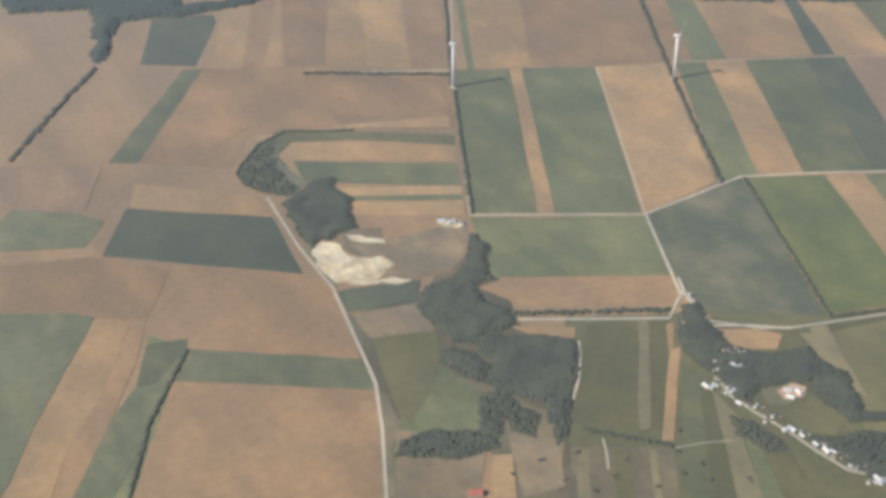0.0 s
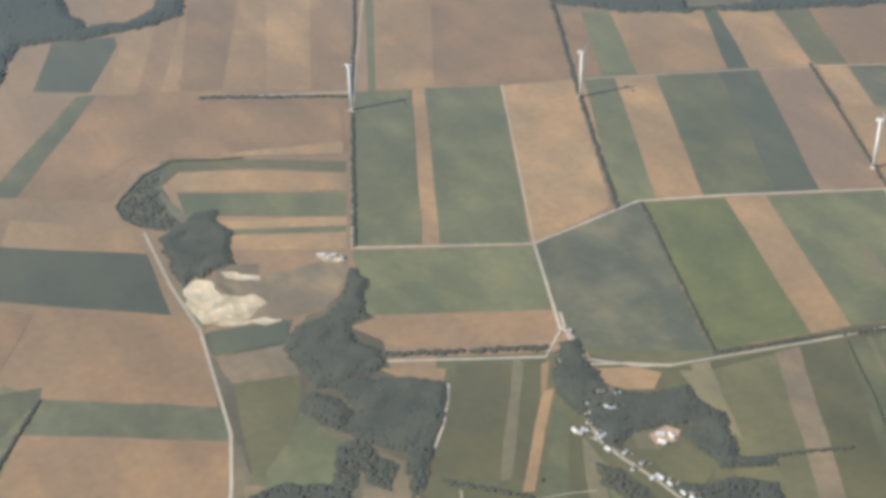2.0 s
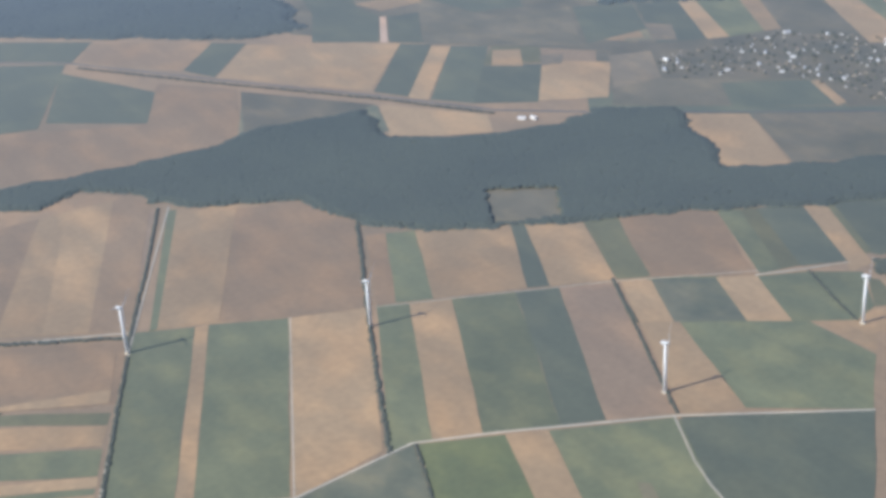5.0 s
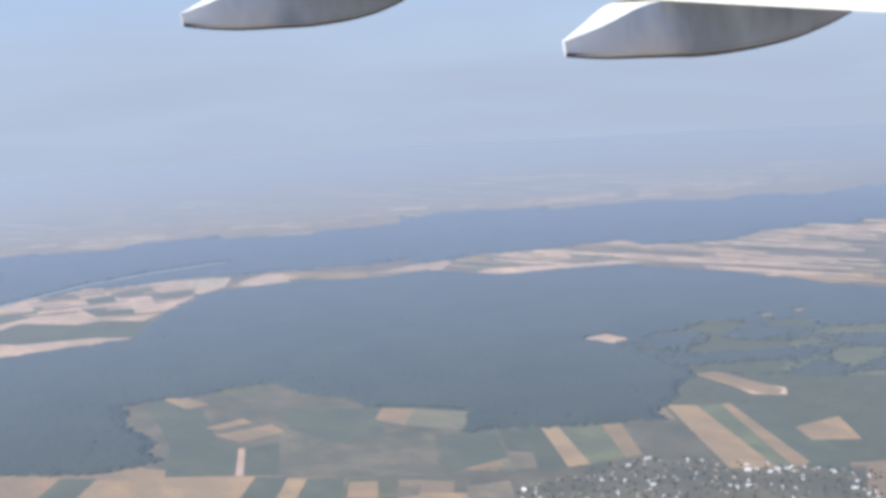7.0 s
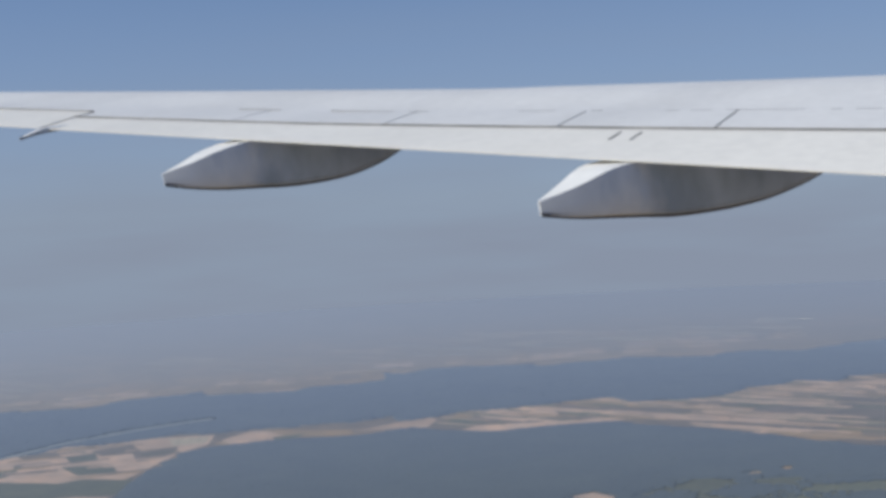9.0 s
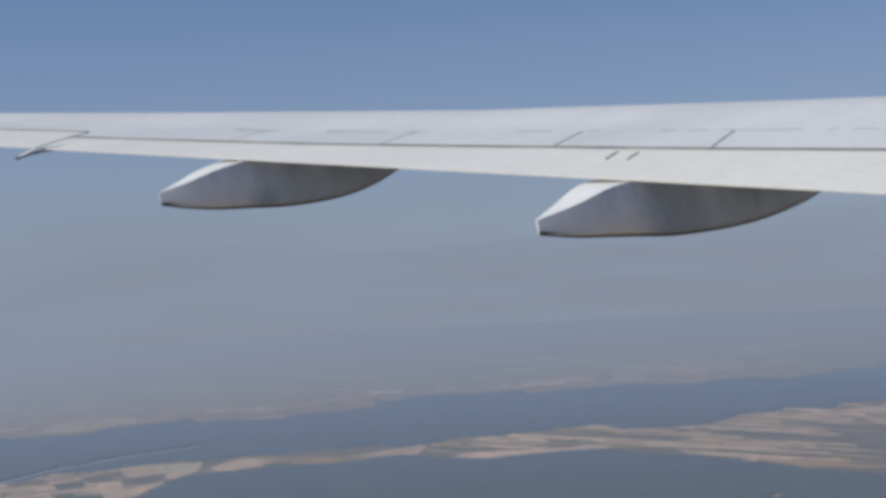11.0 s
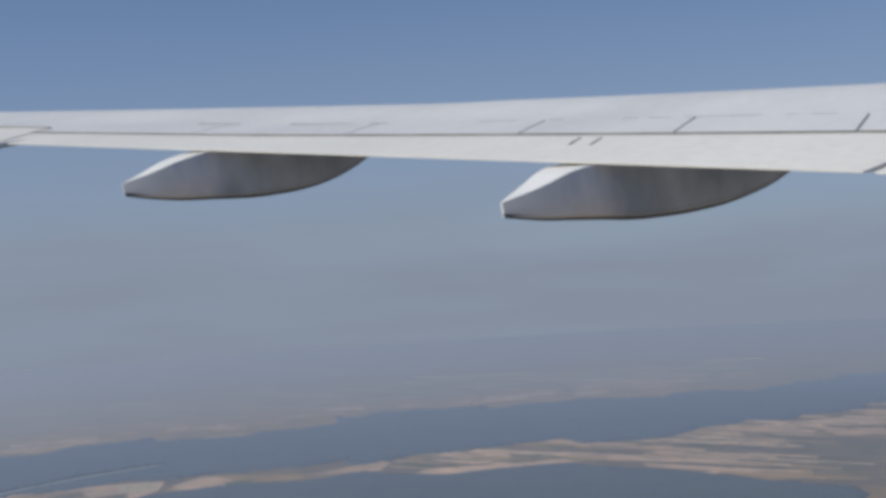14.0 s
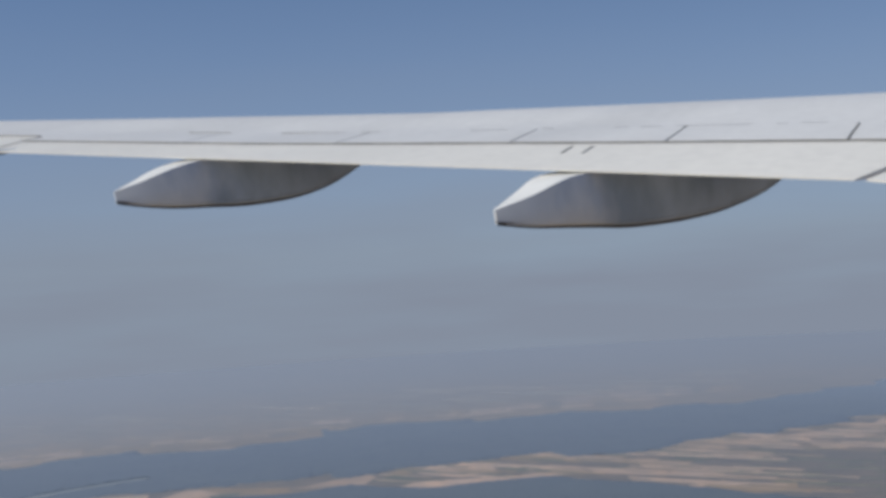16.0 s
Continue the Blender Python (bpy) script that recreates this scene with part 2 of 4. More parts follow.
WING_PAINT = painted("wing_grey_paint", (0.82, 0.81, 0.775), 0.38, 0.10, 0.9, streak=(0.25, 1.5, 1))
FLAP_PAINT = painted("flap_white_paint", (0.88, 0.85, 0.77), 0.42, 0.07, 0.8, streak=(0.3, 1.5, 1))
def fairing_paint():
    """White paint on top; the sides and the keel carry streaky stains and painted blue-grey shade, heavier towards the
    front.
    """
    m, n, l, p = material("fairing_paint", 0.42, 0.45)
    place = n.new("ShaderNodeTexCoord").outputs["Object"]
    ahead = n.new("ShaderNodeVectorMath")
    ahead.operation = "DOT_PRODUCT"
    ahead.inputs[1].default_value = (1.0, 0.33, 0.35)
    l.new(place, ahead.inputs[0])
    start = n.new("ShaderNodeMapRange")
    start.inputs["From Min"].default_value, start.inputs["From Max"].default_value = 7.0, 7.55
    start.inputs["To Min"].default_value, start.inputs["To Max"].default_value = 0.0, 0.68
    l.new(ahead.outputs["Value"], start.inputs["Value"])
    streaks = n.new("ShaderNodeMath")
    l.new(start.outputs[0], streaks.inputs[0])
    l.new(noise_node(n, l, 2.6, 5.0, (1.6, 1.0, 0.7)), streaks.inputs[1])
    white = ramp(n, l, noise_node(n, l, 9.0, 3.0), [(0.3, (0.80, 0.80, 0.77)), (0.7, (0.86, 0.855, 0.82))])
    grime_shade = ramp(n, l, noise_node(n, l, 3.5, 4.0, (1.4, 1.0, 0.6)), [(0.32, (0.31, 0.39, 0.49)), (0.68, (0.46, 0.56, 0.69))])
    faded = mix(n, l, "MIX", 0.3, white, grime_shade)
    side = mix(n, l, "MIX", ramp(n, l, streaks.outputs[0], [(0.6, (0, 0, 0)), (0.98, (1, 1, 1))]), faded, grime_shade)
    # slope sets the tone: upward faces sunlit white, sides in painted shade
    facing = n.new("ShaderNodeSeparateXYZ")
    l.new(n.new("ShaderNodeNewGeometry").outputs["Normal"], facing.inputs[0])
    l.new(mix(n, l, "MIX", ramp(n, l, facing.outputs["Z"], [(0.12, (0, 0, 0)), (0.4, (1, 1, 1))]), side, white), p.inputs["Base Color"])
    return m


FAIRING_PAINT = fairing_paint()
DARK_GREY = painted("dark_grey", (0.10, 0.10, 0.105), 0.7, 0.3, 3.0)
# grey for the lines of the wing's gaps, tuned to their shaded tone
GAP = painted("gap_line_grey", (0.33, 0.32, 0.31), 0.7, 0.4, 1.2, streak=(1, 2.5, 1))
TOWER_WHITE = painted("turbine_white", (0.80, 0.80, 0.79), 0.45, 0.08, 0.2)
ROOFS = [painted("clay_roof", (0.34, 0.25, 0.21), 0.8, 0.35, 0.8), painted("grey_roof", (0.34, 0.32, 0.31), 0.7, 0.3, 0.8),
         painted("sheet_roof", (0.62, 0.62, 0.63), 0.4, 0.2, 0.6), painted("brown_roof", (0.28, 0.24, 0.21), 0.8, 0.35, 0.8)]
PLASTER = [painted("white_plaster", (0.78, 0.76, 0.72), 0.8, 0.2, 0.6), painted("cream_plaster", (0.62, 0.54, 0.42), 0.8, 0.2, 0.6)]
RED_ROOF = painted("faded_red_sheet", (0.50, 0.17, 0.13), 0.6, 0.25, 0.5)
DOOR_PAINT = painted("door_brown", (0.16, 0.09, 0.05), 0.6, 0.25, 2.0)
OPENING = painted("dark_opening", (0.05, 0.05, 0.055), 0.4, 0.3, 1.0)


# ---- builders ----
def mesh_of(name, verts, faces, mat, smooth=False):
    me = bpy.data.meshes.new(name)
    me.from_pydata([tuple(v) for v in verts], [], [tuple(f) for f in faces])
    me.update()
    me.materials.append(mat)
    if smooth:
        me.polygons.foreach_set("use_smooth", [True] * len(me.polygons))
    return me


def part(name, bm, mat, parent=None, label="", smooth=False):
    me = bpy.data.meshes.new(name)
    bmesh.ops.recalc_face_normals(bm, faces=bm.faces)
    bm.to_mesh(me)
    bm.free()
    me.materials.append(mat)
    if smooth:
        me.polygons.foreach_set("use_smooth", [True] * len(me.polygons))
    ob = new(name, me)
    ob.parent = parent
    return tagged(ob, label)


def prism(corners, low, high):
    k = len(corners)
    verts = [(x, y, high) for x, y in corners] + [(x, y, low) for x, y in corners]
    faces = [tuple(range(k))] + [(i, i + k, (i + 1) % k + k, (i + 1) % k) for i in range(k)]
    return verts, faces


def ragged(corners, step, amount, seed=0):
    """An outline with uneven edges: each side is cut into steps that stray by up to amount."""
    rng = random.Random(seed + len(corners))
    out = []
    for (x0, y0), (x1, y1) in zip(corners, corners[1:] + corners[:1]):
        k = max(1, int(math.hypot(x1 - x0, y1 - y0) / step))
        for i in range(k):
            stray = amount if i else 0.3 * amount
            out.append((x0 + (x1 - x0) * i / k + rng.uniform(-stray, stray), y0 + (y1 - y0) * i / k + rng.uniform(-stray, stray)))
    return out


def inside(px, py, corners):
    hit = np.zeros(len(px), bool)
    for (x0, y0), (x1, y1) in zip(corners, corners[1:] + corners[:1]):
        cross = (y0 > py) != (y1 > py)
        with np.errstate(divide="ignore", invalid="ignore"):
            hit ^= cross & (px < (x1 - x0) * (py - y0) / (y1 - y0 + 1e-12) + x0)
    return hit


# ---- ground ----
RIM = 96
disc = [(200 + 4650 * math.cos(2 * math.pi * i / RIM), 4650 * math.sin(2 * math.pi * i / RIM)) for i in range(RIM)]
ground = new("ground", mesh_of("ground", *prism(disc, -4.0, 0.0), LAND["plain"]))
tagged(ground, "wide flat plain of brown and green farmland", "ground", kind="structure")
LAYER = [0]
FIELDS = []


def field(kind, *corners):
    LAYER[0] += 1
    corners = ragged(list(corners), 4.5, 2.4) if kind == "pale" else ragged(list(corners), 18, 0.5) if math.hypot(*corners[0]) < 900 else corners
    FIELDS.append((list(corners), 0.05 + 0.0005 * LAYER[0]))
    ob = new("field", mesh_of("field", *prism(list(corners), -0.02, 0.05 + 0.0005 * LAYER[0]), LAND[kind]))
    ob.parent = ground
    return tagged(ob, WORDS[kind])


def strip(width, points, low, high):
    """A band of that width along a bent line."""
    pts = [Vector((*p, 0)) for p in points]
    verts, faces = [], []
    for i, p in enumerate(pts):
        along = (pts[min(i + 1, len(pts) - 1)] - pts[max(i - 1, 0)]).normalized()
        side = Vector((-along.y, along.x, 0)) * width / 2
        for s, z in ((1, low), (1, high), (-1, high), (-1, low)):
            verts.append(p + side * s + Vector((0, 0, z)))
        if i:
            a = 4 * i - 4
            faces += [(a + k, a + 4 + k, a + 5 + k, a + 1 + k) for k in range(3)]
    return verts, faces


def road(kind, width, *points):
    LAYER[0] += 1
    ob = new("road", mesh_of("road", *strip(width, points, 0, 0.08 + 0.0005 * LAYER[0]), LAND[kind]))
    words = {"track": "pale unpaved farm track between fields", "lane": "dark country lane lined with bushes", "river": "pale silty river along the distant forest"}
    tagged(ob, words[kind], "river" if kind == "river" else "road", kind="structure")
    ob.name = "river" if kind == "river" else "road"
    return ob


def strips(kinds, count, corners, way, long, wide, seed):
    """Narrow fields strewn over a piece of the plain, all running the same way."""
    rng = random.Random(seed)
    run = Vector(way).normalized()
    side = Vector((-run.y, run.x))
    xs, ys = [c[0] for c in corners], [c[1] for c in corners]
    made = 0
    while made < count:
        at = Vector((rng.uniform(min(xs), max(xs)), rng.uniform(min(ys), max(ys))))
        if not inside(np.array([at.x]), np.array([at.y]), corners)[0]:
            continue
        made += 1
        a, b = run * long * rng.uniform(0.3, 0.7), side * wide * rng.uniform(0.3, 0.8)
        field(rng.choice(kinds), *ragged([tuple(p) for p in (at - a - b, at + a - b * 0.8, at + a + b, at - a + b * 0.9)], long * 0.3, wide * 0.3, made))


def canopy(name, px, py, size, high, mat, base=0.0, rings=((0.85, 0.0), (1.0, 0.45), (0.6, 0.85))):
    """Crowns as low uneven domes of five sides, joined into one mesh."""
    k = len(px)
    rng = np.random.default_rng(len(px))
    r = size * rng.uniform(0.75, 1.25, k)
    h = high * rng.uniform(0.7, 1.2, k)
    turn = rng.uniform(0, 6.28, k)
    rows = []
    for frac, z in rings:
        for j in range(5):
            a = turn + j * 2 * np.pi / 5 + rng.uniform(-0.25, 0.25, k)
            rr = r * frac * rng.uniform(0.85, 1.15, k)
            rows.append(np.stack([px + rr * np.cos(a), py + rr * np.sin(a), base + h * z], 1))
    rows.append(np.stack([px, py, base + h], 1))
    verts = np.stack(rows, 1).reshape(-1, 3)
    tri = []
    for ring in (0, 5):
        for j in range(5):
            a, b = ring + j, ring + (j + 1) % 5
            tri += [(a, b, b + 5), (a, b + 5, a + 5)]
    tri += [(10 + j, 10 + (j + 1) % 5, 15) for j in range(5)]
    faces = (np.array(tri)[None] + 16 * np.arange(k)[:, None, None]).reshape(-1, 3)
    me = bpy.data.meshes.new(name)
    me.vertices.add(len(verts))
    me.vertices.foreach_set("co", verts.ravel())
    me.loops.add(faces.size)
    me.loops.foreach_set("vertex_index", faces.ravel())
    me.polygons.add(len(faces))
    me.polygons.foreach_set("loop_start", np.arange(0, faces.size, 3))
    me.polygons.foreach_set("loop_total", np.full(len(faces), 3))
    me.update(calc_edges=True)
    me.polygons.foreach_set("use_smooth", np.ones(len(faces), bool))
    me.materials.append(mat)
    return new(name, me)


def scatter(corners, step, seed=1):
    rng = np.random.default_rng(seed)
    xs, ys = [c[0] for c in corners], [c[1] for c in corners]
    gx, gy = np.meshgrid(np.arange(min(xs), max(xs), step), np.arange(min(ys), max(ys), step))
    px = gx.ravel() + rng.uniform(-0.5, 0.5, gx.size) * step
    py = gy.ravel() + rng.uniform(-0.5, 0.5, gx.size) * step
    keep = inside(px, py, list(corners))
    return px[keep], py[keep]


def edge_distance(px, py, corners):
    """How far each place lies from the nearest side of an outline."""
    best = np.full(len(px), 1e9)
    for (x0, y0), (x1, y1) in zip(corners, corners[1:] + corners[:1]):
        dx, dy = x1 - x0, y1 - y0
        u = np.clip(((px - x0) * dx + (py - y0) * dy) / (dx * dx + dy * dy + 1e-9), 0, 1)
        best = np.minimum(best, np.hypot(px - x0 - u * dx, py - y0 - u * dy))
    return best


def along(points, count, rng, wide):
    """Places strewn along a bent line."""
    legs = [math.dist(a, b) for a, b in zip(points, points[1:])]
    for i in range(count):
        d = sum(legs) * (i + 0.5) / count
        k = 0
        while k < len(legs) - 1 and d > legs[k]:
            d -= legs[k]
            k += 1
        u = d / legs[k]
        yield (points[k][0] + (points[k + 1][0] - points[k][0]) * u + rng.uniform(-wide, wide),
               points[k][1] + (points[k + 1][1] - points[k][1]) * u + rng.uniform(-wide, wide))


CLEARINGS = []


def clearing(*corners):
    CLEARINGS.append(list(corners))


FOREST = {"far": (2.5, 2.2, "dense dark green forest on the plain"), "deep": (5.0, 1.7, "vast dark forest seen through haze"),
          "sparse": (4.0, 1.4, "loose scrub and young trees at the forest edge"), "faint": (9.0, 1.7, "distant forest belt fading into haze")}


def forest(kind, *corners):
    step, high, words = FOREST[kind]
    corners = ragged(list(corners), step * 5, step * (4.5 if kind == "faint" else 1.6))
    LAYER[0] += 1
    px, py = scatter(corners, step)
    keep = np.ones(len(px), bool)
    for gap in CLEARINGS:
        keep &= ~inside(px, py, gap)
    if kind == "sparse":      # trees in loose drifts with open ground between
        drift = np.sin(px * 0.05 + np.sin(py * 0.031) * 2) + np.sin(py * 0.06 + px * 0.027)
        keep &= drift + np.random.default_rng(3).uniform(-1, 1, len(px)) > 0.45
    px, py = px[keep], py[keep]
    rim = np.clip(edge_distance(px, py, corners) / (step * 2.2), 0, 1)
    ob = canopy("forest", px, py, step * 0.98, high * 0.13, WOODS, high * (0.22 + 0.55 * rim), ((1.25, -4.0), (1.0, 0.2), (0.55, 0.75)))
    if kind == "sparse":
        return tagged(ob, words, "scrub", kind="stuff")
    top = 0.05 + 0.0005 * LAYER[0]
    floor = new("forest_floor", mesh_of("forest_floor", *prism(list(corners), -0.02, top), WOODS))
    floor.parent = ob
    tagged(floor, "dark forest floor under the crowns")
    return tagged(ob, words, "forest", kind="stuff")


def level(x, y):
    """How high the topmost field lies there."""
    return max([h for c, h in FIELDS if inside(np.array([x]), np.array([y]), c)[0]] + [0.0])


village = random.Random(5)
HAMLET = [(317, 362), (320, 359), (306, 353), (303, 348), (301, 343), (299, 340), (301, 331), (303, 328), (305, 320), (303, 317),
          (307, 309), (308, 305), (312, 292), (312, 288), (314, 281), (315, 277), (314, 271), (313, 353), (316, 350), (328, 404), (325, 403), (309, 357), (296, 346), (318, 271), (311, 297)]
YARD = [(323, 328), (326, 325), (321, 324)]


def grove(*corners, thin=0.0):
    """Trees of uneven height and spread: tall in clumps, low and loose along the rim; thin leaves gaps between them."""
    corners = ragged(list(corners), 4.0, 1.3)
    px, py = scatter(corners, 1.15, 2)
    rng = np.random.default_rng(len(px))
    clump = 0.5 + 0.25 * np.sin(px * 0.41 + 1.7 * np.sin(py * 0.23)) + 0.25 * np.sin(py * 0.47 + 1.3 * np.sin(px * 0.19 + 1))
    deep = np.clip(edge_distance(px, py, corners) / 4.0, 0, 1)
    keep = rng.uniform(0, 1, len(px)) > 0.75 * thin * (1.5 - clump) + 0.5 * (1 - deep) ** 2
    for gap in CLEARINGS:
        keep &= ~inside(px, py, gap)
    for x, y in HAMLET + YARD:
        keep &= np.hypot(px - x, py - y) > 1.9
    px, py, clump, deep = px[keep], py[keep], clump[keep], deep[keep]
    tall = (0.12 + 0.88 * deep ** 0.7) * (0.6 + 0.6 * clump) * (1 - 0.6 * thin)
    crowns = canopy("grove", px, py, 0.75 + 0.45 * tall, 0.16 + 0.16 * tall, GROVE, 0.12 + 1.0 * tall, ((1.15, -5.0), (1.0, 0.1), (0.6, 0.75)))
    if thin < 0.9:
        LAYER[0] += 1
        shade = new("undergrowth", mesh_of("undergrowth", *prism(ragged(corners, 3.0, 0.9, 4), -0.02, 0.05 + 0.0005 * LAYER[0]), LAND["under"]))
        shade.parent = crowns
        tagged(shade, "weedy undergrowth at the foot of the trees")
    return tagged(crowns, "loose dark scrub and low trees on grass" if thin > 0.3 else "dark broadleaf trees growing in a dense grove", "trees", kind="stuff")


def hedge(width, *points):
    rng = np.random.default_rng(7)
    px, py = [], []
    for (x0, y0), (x1, y1) in zip(points, points[1:]):
        k = max(3, int(math.hypot(x1 - x0, y1 - y0) / (width * 0.33)))
        u = np.linspace(0, 1, k) + rng.uniform(-0.3, 0.3, k) / k
        px.append(x0 + (x1 - x0) * u + rng.uniform(-0.25, 0.25, k) * width)
        py.append(y0 + (y1 - y0) * u + rng.uniform(-0.25, 0.25, k) * width)
    return tagged(canopy("hedge", np.concatenate(px), np.concatenate(py), width * 0.42, 0.85, GROVE), "dark line of bushes along a field edge", "hedge", kind="stuff")


field("scrub", (186, 465), (218, 452), (220, 416), (203, 399), (153, 312), (141, 318), (181, 428))
field("olive", (272, 415), (317, 393), (265, 318), (225, 339))
field("dgreen", (765, 816), (974, 607), (925, 568), (817, 688), (736, 774))
field("scrub", (854, 925), (1076, 689), (971, 605), (769, 807))
field("olive", (314, 392), (328, 365), (418, 316), (319, 221), (194, 289), (229, 341), (261, 323))
field("olive", (7, 562), (95, 516), (68, 491), (-10, 450))
field("scrub", (191, 462), (223, 457), (235, 468), (266, 497), (262, 452), (252, 418), (270, 397), (238, 351), (178, 387))
field("olive", (333, 399), (339, 377), (358, 363), (432, 345), (480, 329), (474, 323), (423, 336), (352, 355), (323, 374))
field("olive", (322, 379), (353, 356), (425, 337), (474, 323), (410, 248), (336, 293), (349, 314), (347, 339), (319, 366))
field("olive", (327, 405), (326, 388), (341, 366), (353, 359), (411, 344), (380, 362), (345, 382))
field("green", (110, 491), (125, 482), (118, 470), (55, 365), (44, 371), (94, 459))
field("sage", (119, 473), (182, 430), (179, 408), (109, 453))
field("brown", (107, 453), (178, 408), (141, 318), (57, 364))
field("dgreen", (132, 598), (192, 555), (186, 501), (109, 561))
field("brown", (108, 558), (186, 500), (192, 482), (182, 430), (120, 473), (89, 519))
field("tan", (143, 620), (192, 580), (191, 556), (134, 598))
field("dbrown", (29, 701), (111, 659), (134, 648), (89, 583), (16, 620))
field("sage", (209, 738), (220, 734), (151, 640), (137, 648))
field("brown", (220, 734), (274, 707), (239, 634), (213, 641), (191, 611), (151, 640))
field("dgreen", (216, 820), (257, 807), (217, 739), (189, 758))
field("tan", (262, 815), (281, 808), (240, 725), (222, 735))
field("tan", (317, 870), (334, 860), (262, 714), (252, 719))
field("dbrown", (379, 835), (419, 811), (347, 662), (305, 687))
field("brown", (269, 695), (342, 650), (314, 593), (235, 638))
field("olive", (232, 640), (310, 587), (305, 577), (226, 633))
field("tan", (225, 630), (305, 576), (297, 561), (224, 605))
field("green", (223, 603), (296, 558), (287, 538), (219, 578))
field("tan", (220, 572), (287, 537), (284, 530), (219, 563))
field("green", (219, 563), (283, 529), (281, 525), (227, 553))
field("tan", (229, 552), (281, 524), (275, 511), (225, 539))
field("brown", (239, 520), (272, 504), (272, 490), (246, 470), (230, 472), (223, 489))
field("dgreen", (193, 481), (231, 471), (220, 454), (191, 464))
field("scrub", (190, 463), (218, 452), (216, 423), (200, 418), (184, 393), (180, 407), (181, 428))
field("green", (204, 421), (211, 405), (217, 383), (200, 353), (185, 361), (160, 353), (167, 371), (184, 393))
field("scrub", (217, 383), (233, 374), (230, 348), (229, 341), (196, 288), (178, 298), (207, 349), (200, 353))
field("tan", (200, 351), (206, 348), (179, 297), (172, 301))
field("olive", (277, 406), (311, 392), (265, 332), (238, 353))
field("tan", (299, 373), (302, 371), (265, 325), (262, 328))
field("scrub", (229, 341), (263, 322), (230, 269), (194, 289))
field("green", (297, 364), (298, 353), (240, 264), (230, 269))
field("tan", (427, 810), (492, 765), (511, 713), (463, 606), (423, 624), (357, 656))
field("green", (347, 659), (377, 644), (307, 496), (278, 511))
field("tan", (377, 644), (384, 642), (314, 491), (307, 495))
field("green", (384, 642), (422, 622), (351, 471), (314, 491))
field("tan", (422, 622), (463, 606), (401, 479), (352, 469))
field("green", (467, 605), (483, 597), (424, 473), (403, 476))
field("tan", (483, 597), (504, 587), (445, 463), (424, 473))
field("green", (504, 587), (536, 572), (478, 448), (445, 463))
field("dgreen", (536, 572), (558, 562), (497, 439), (478, 448))
field("dbrown", (558, 562), (586, 549), (527, 425), (497, 439))
field("tan", (589, 547), (602, 541), (555, 409), (529, 423))
field("green", (602, 541), (634, 523), (638, 408), (600, 374), (555, 409))
field("tan", (634, 523), (647, 514), (679, 445), (641, 410))
field("brown", (506, 690), (517, 685), (477, 601), (467, 605))
field("green", (517, 685), (533, 677), (496, 593), (477, 601))
field("tan", (533, 677), (583, 648), (544, 572), (496, 593))
field("dgreen", (583, 648), (591, 644), (555, 566), (544, 572))
field("tan", (591, 644), (621, 627), (588, 551), (555, 566))
field("olive", (621, 627), (641, 617), (603, 542), (589, 550))
field("brown", (641, 617), (693, 588), (649, 516), (603, 542))
field("mottle", (352, 468), (415, 475), (372, 361), (328, 389), (327, 405))
field("ygreen", (417, 474), (453, 457), (415, 350), (374, 362))
field("tan", (453, 457), (471, 448), (433, 345), (415, 349))
field("green", (471, 448), (524, 422), (491, 329), (433, 345))
field("dgreen", (526, 421), (600, 373), (527, 307))
field("green", (276, 508), (351, 468), (332, 419), (260, 457))
field("brown", (250, 453), (266, 453), (331, 418), (320, 401), (261, 430))
field("tan", (324, 376), (345, 361), (337, 352), (322, 362))
field("olive", (363, 351), (394, 346), (349, 266), (326, 280))
field("bare", (394, 347), (405, 345), (357, 261), (349, 266))
field("olive", (405, 345), (424, 339), (372, 252), (357, 261))
field("green", (424, 339), (519, 300), (429, 217), (372, 252))
field("dry", (353, 357), (363, 351), (349, 314), (344, 314))
field("brown", (456, 781), (496, 764), (512, 715), (465, 605), (421, 623), (391, 640))
field("brown", (427, 805), (456, 781), (391, 640), (365, 656))
field("brown", (383, 872), (421, 834), (340, 661), (311, 682))
field("brown", (272, 912), (383, 872), (311, 682), (240, 738))
field("olive", (622, 616), (636, 613), (606, 542), (594, 547))
field("brown", (640, 613), (692, 586), (662, 530), (652, 507), (605, 540))
field("green", (692, 586), (704, 579), (667, 504), (654, 507))
field("olive", (704, 579), (713, 574), (679, 501), (667, 504))
field("dgreen", (713, 574), (738, 562), (703, 489), (678, 500))
field("tan", (738, 562), (750, 555), (711, 479), (694, 479), (703, 491))
field("dgreen", (750, 555), (784, 536), (758, 473), (721, 484), (719, 490))
field("olive", (750, 555), (754, 553), (722, 490), (716, 489))
field("tan", (784, 536), (812, 520), (764, 478))
field("tan", (589, 547), (603, 538), (582, 493), (567, 504))
field("mottle", (603, 538), (632, 518), (612, 471), (582, 493))
field("tan", (632, 518), (651, 506), (630, 457), (612, 471))
field("green", (651, 506), (677, 493), (656, 438), (630, 457))
field("green", (677, 493), (699, 475), (674, 443), (656, 438))
field("olive", (696, 469), (699, 463), (689, 435), (674, 443))
field("tan", (699, 463), (715, 459), (707, 429), (687, 437))
field("tan", (671, 441), (703, 425), (681, 406), (655, 425))
field("scrub", (735, 1366), (883, 1300), (909, 1116), (915, 1002), (948, 985), (1065, 896), (972, 800), (853, 862), (728, 1013), (679, 1112))
field("under", (1244, 1140), (1379, 1184), (1675, 962), (1174, 628), (1006, 764), (1101, 941), (1202, 997))
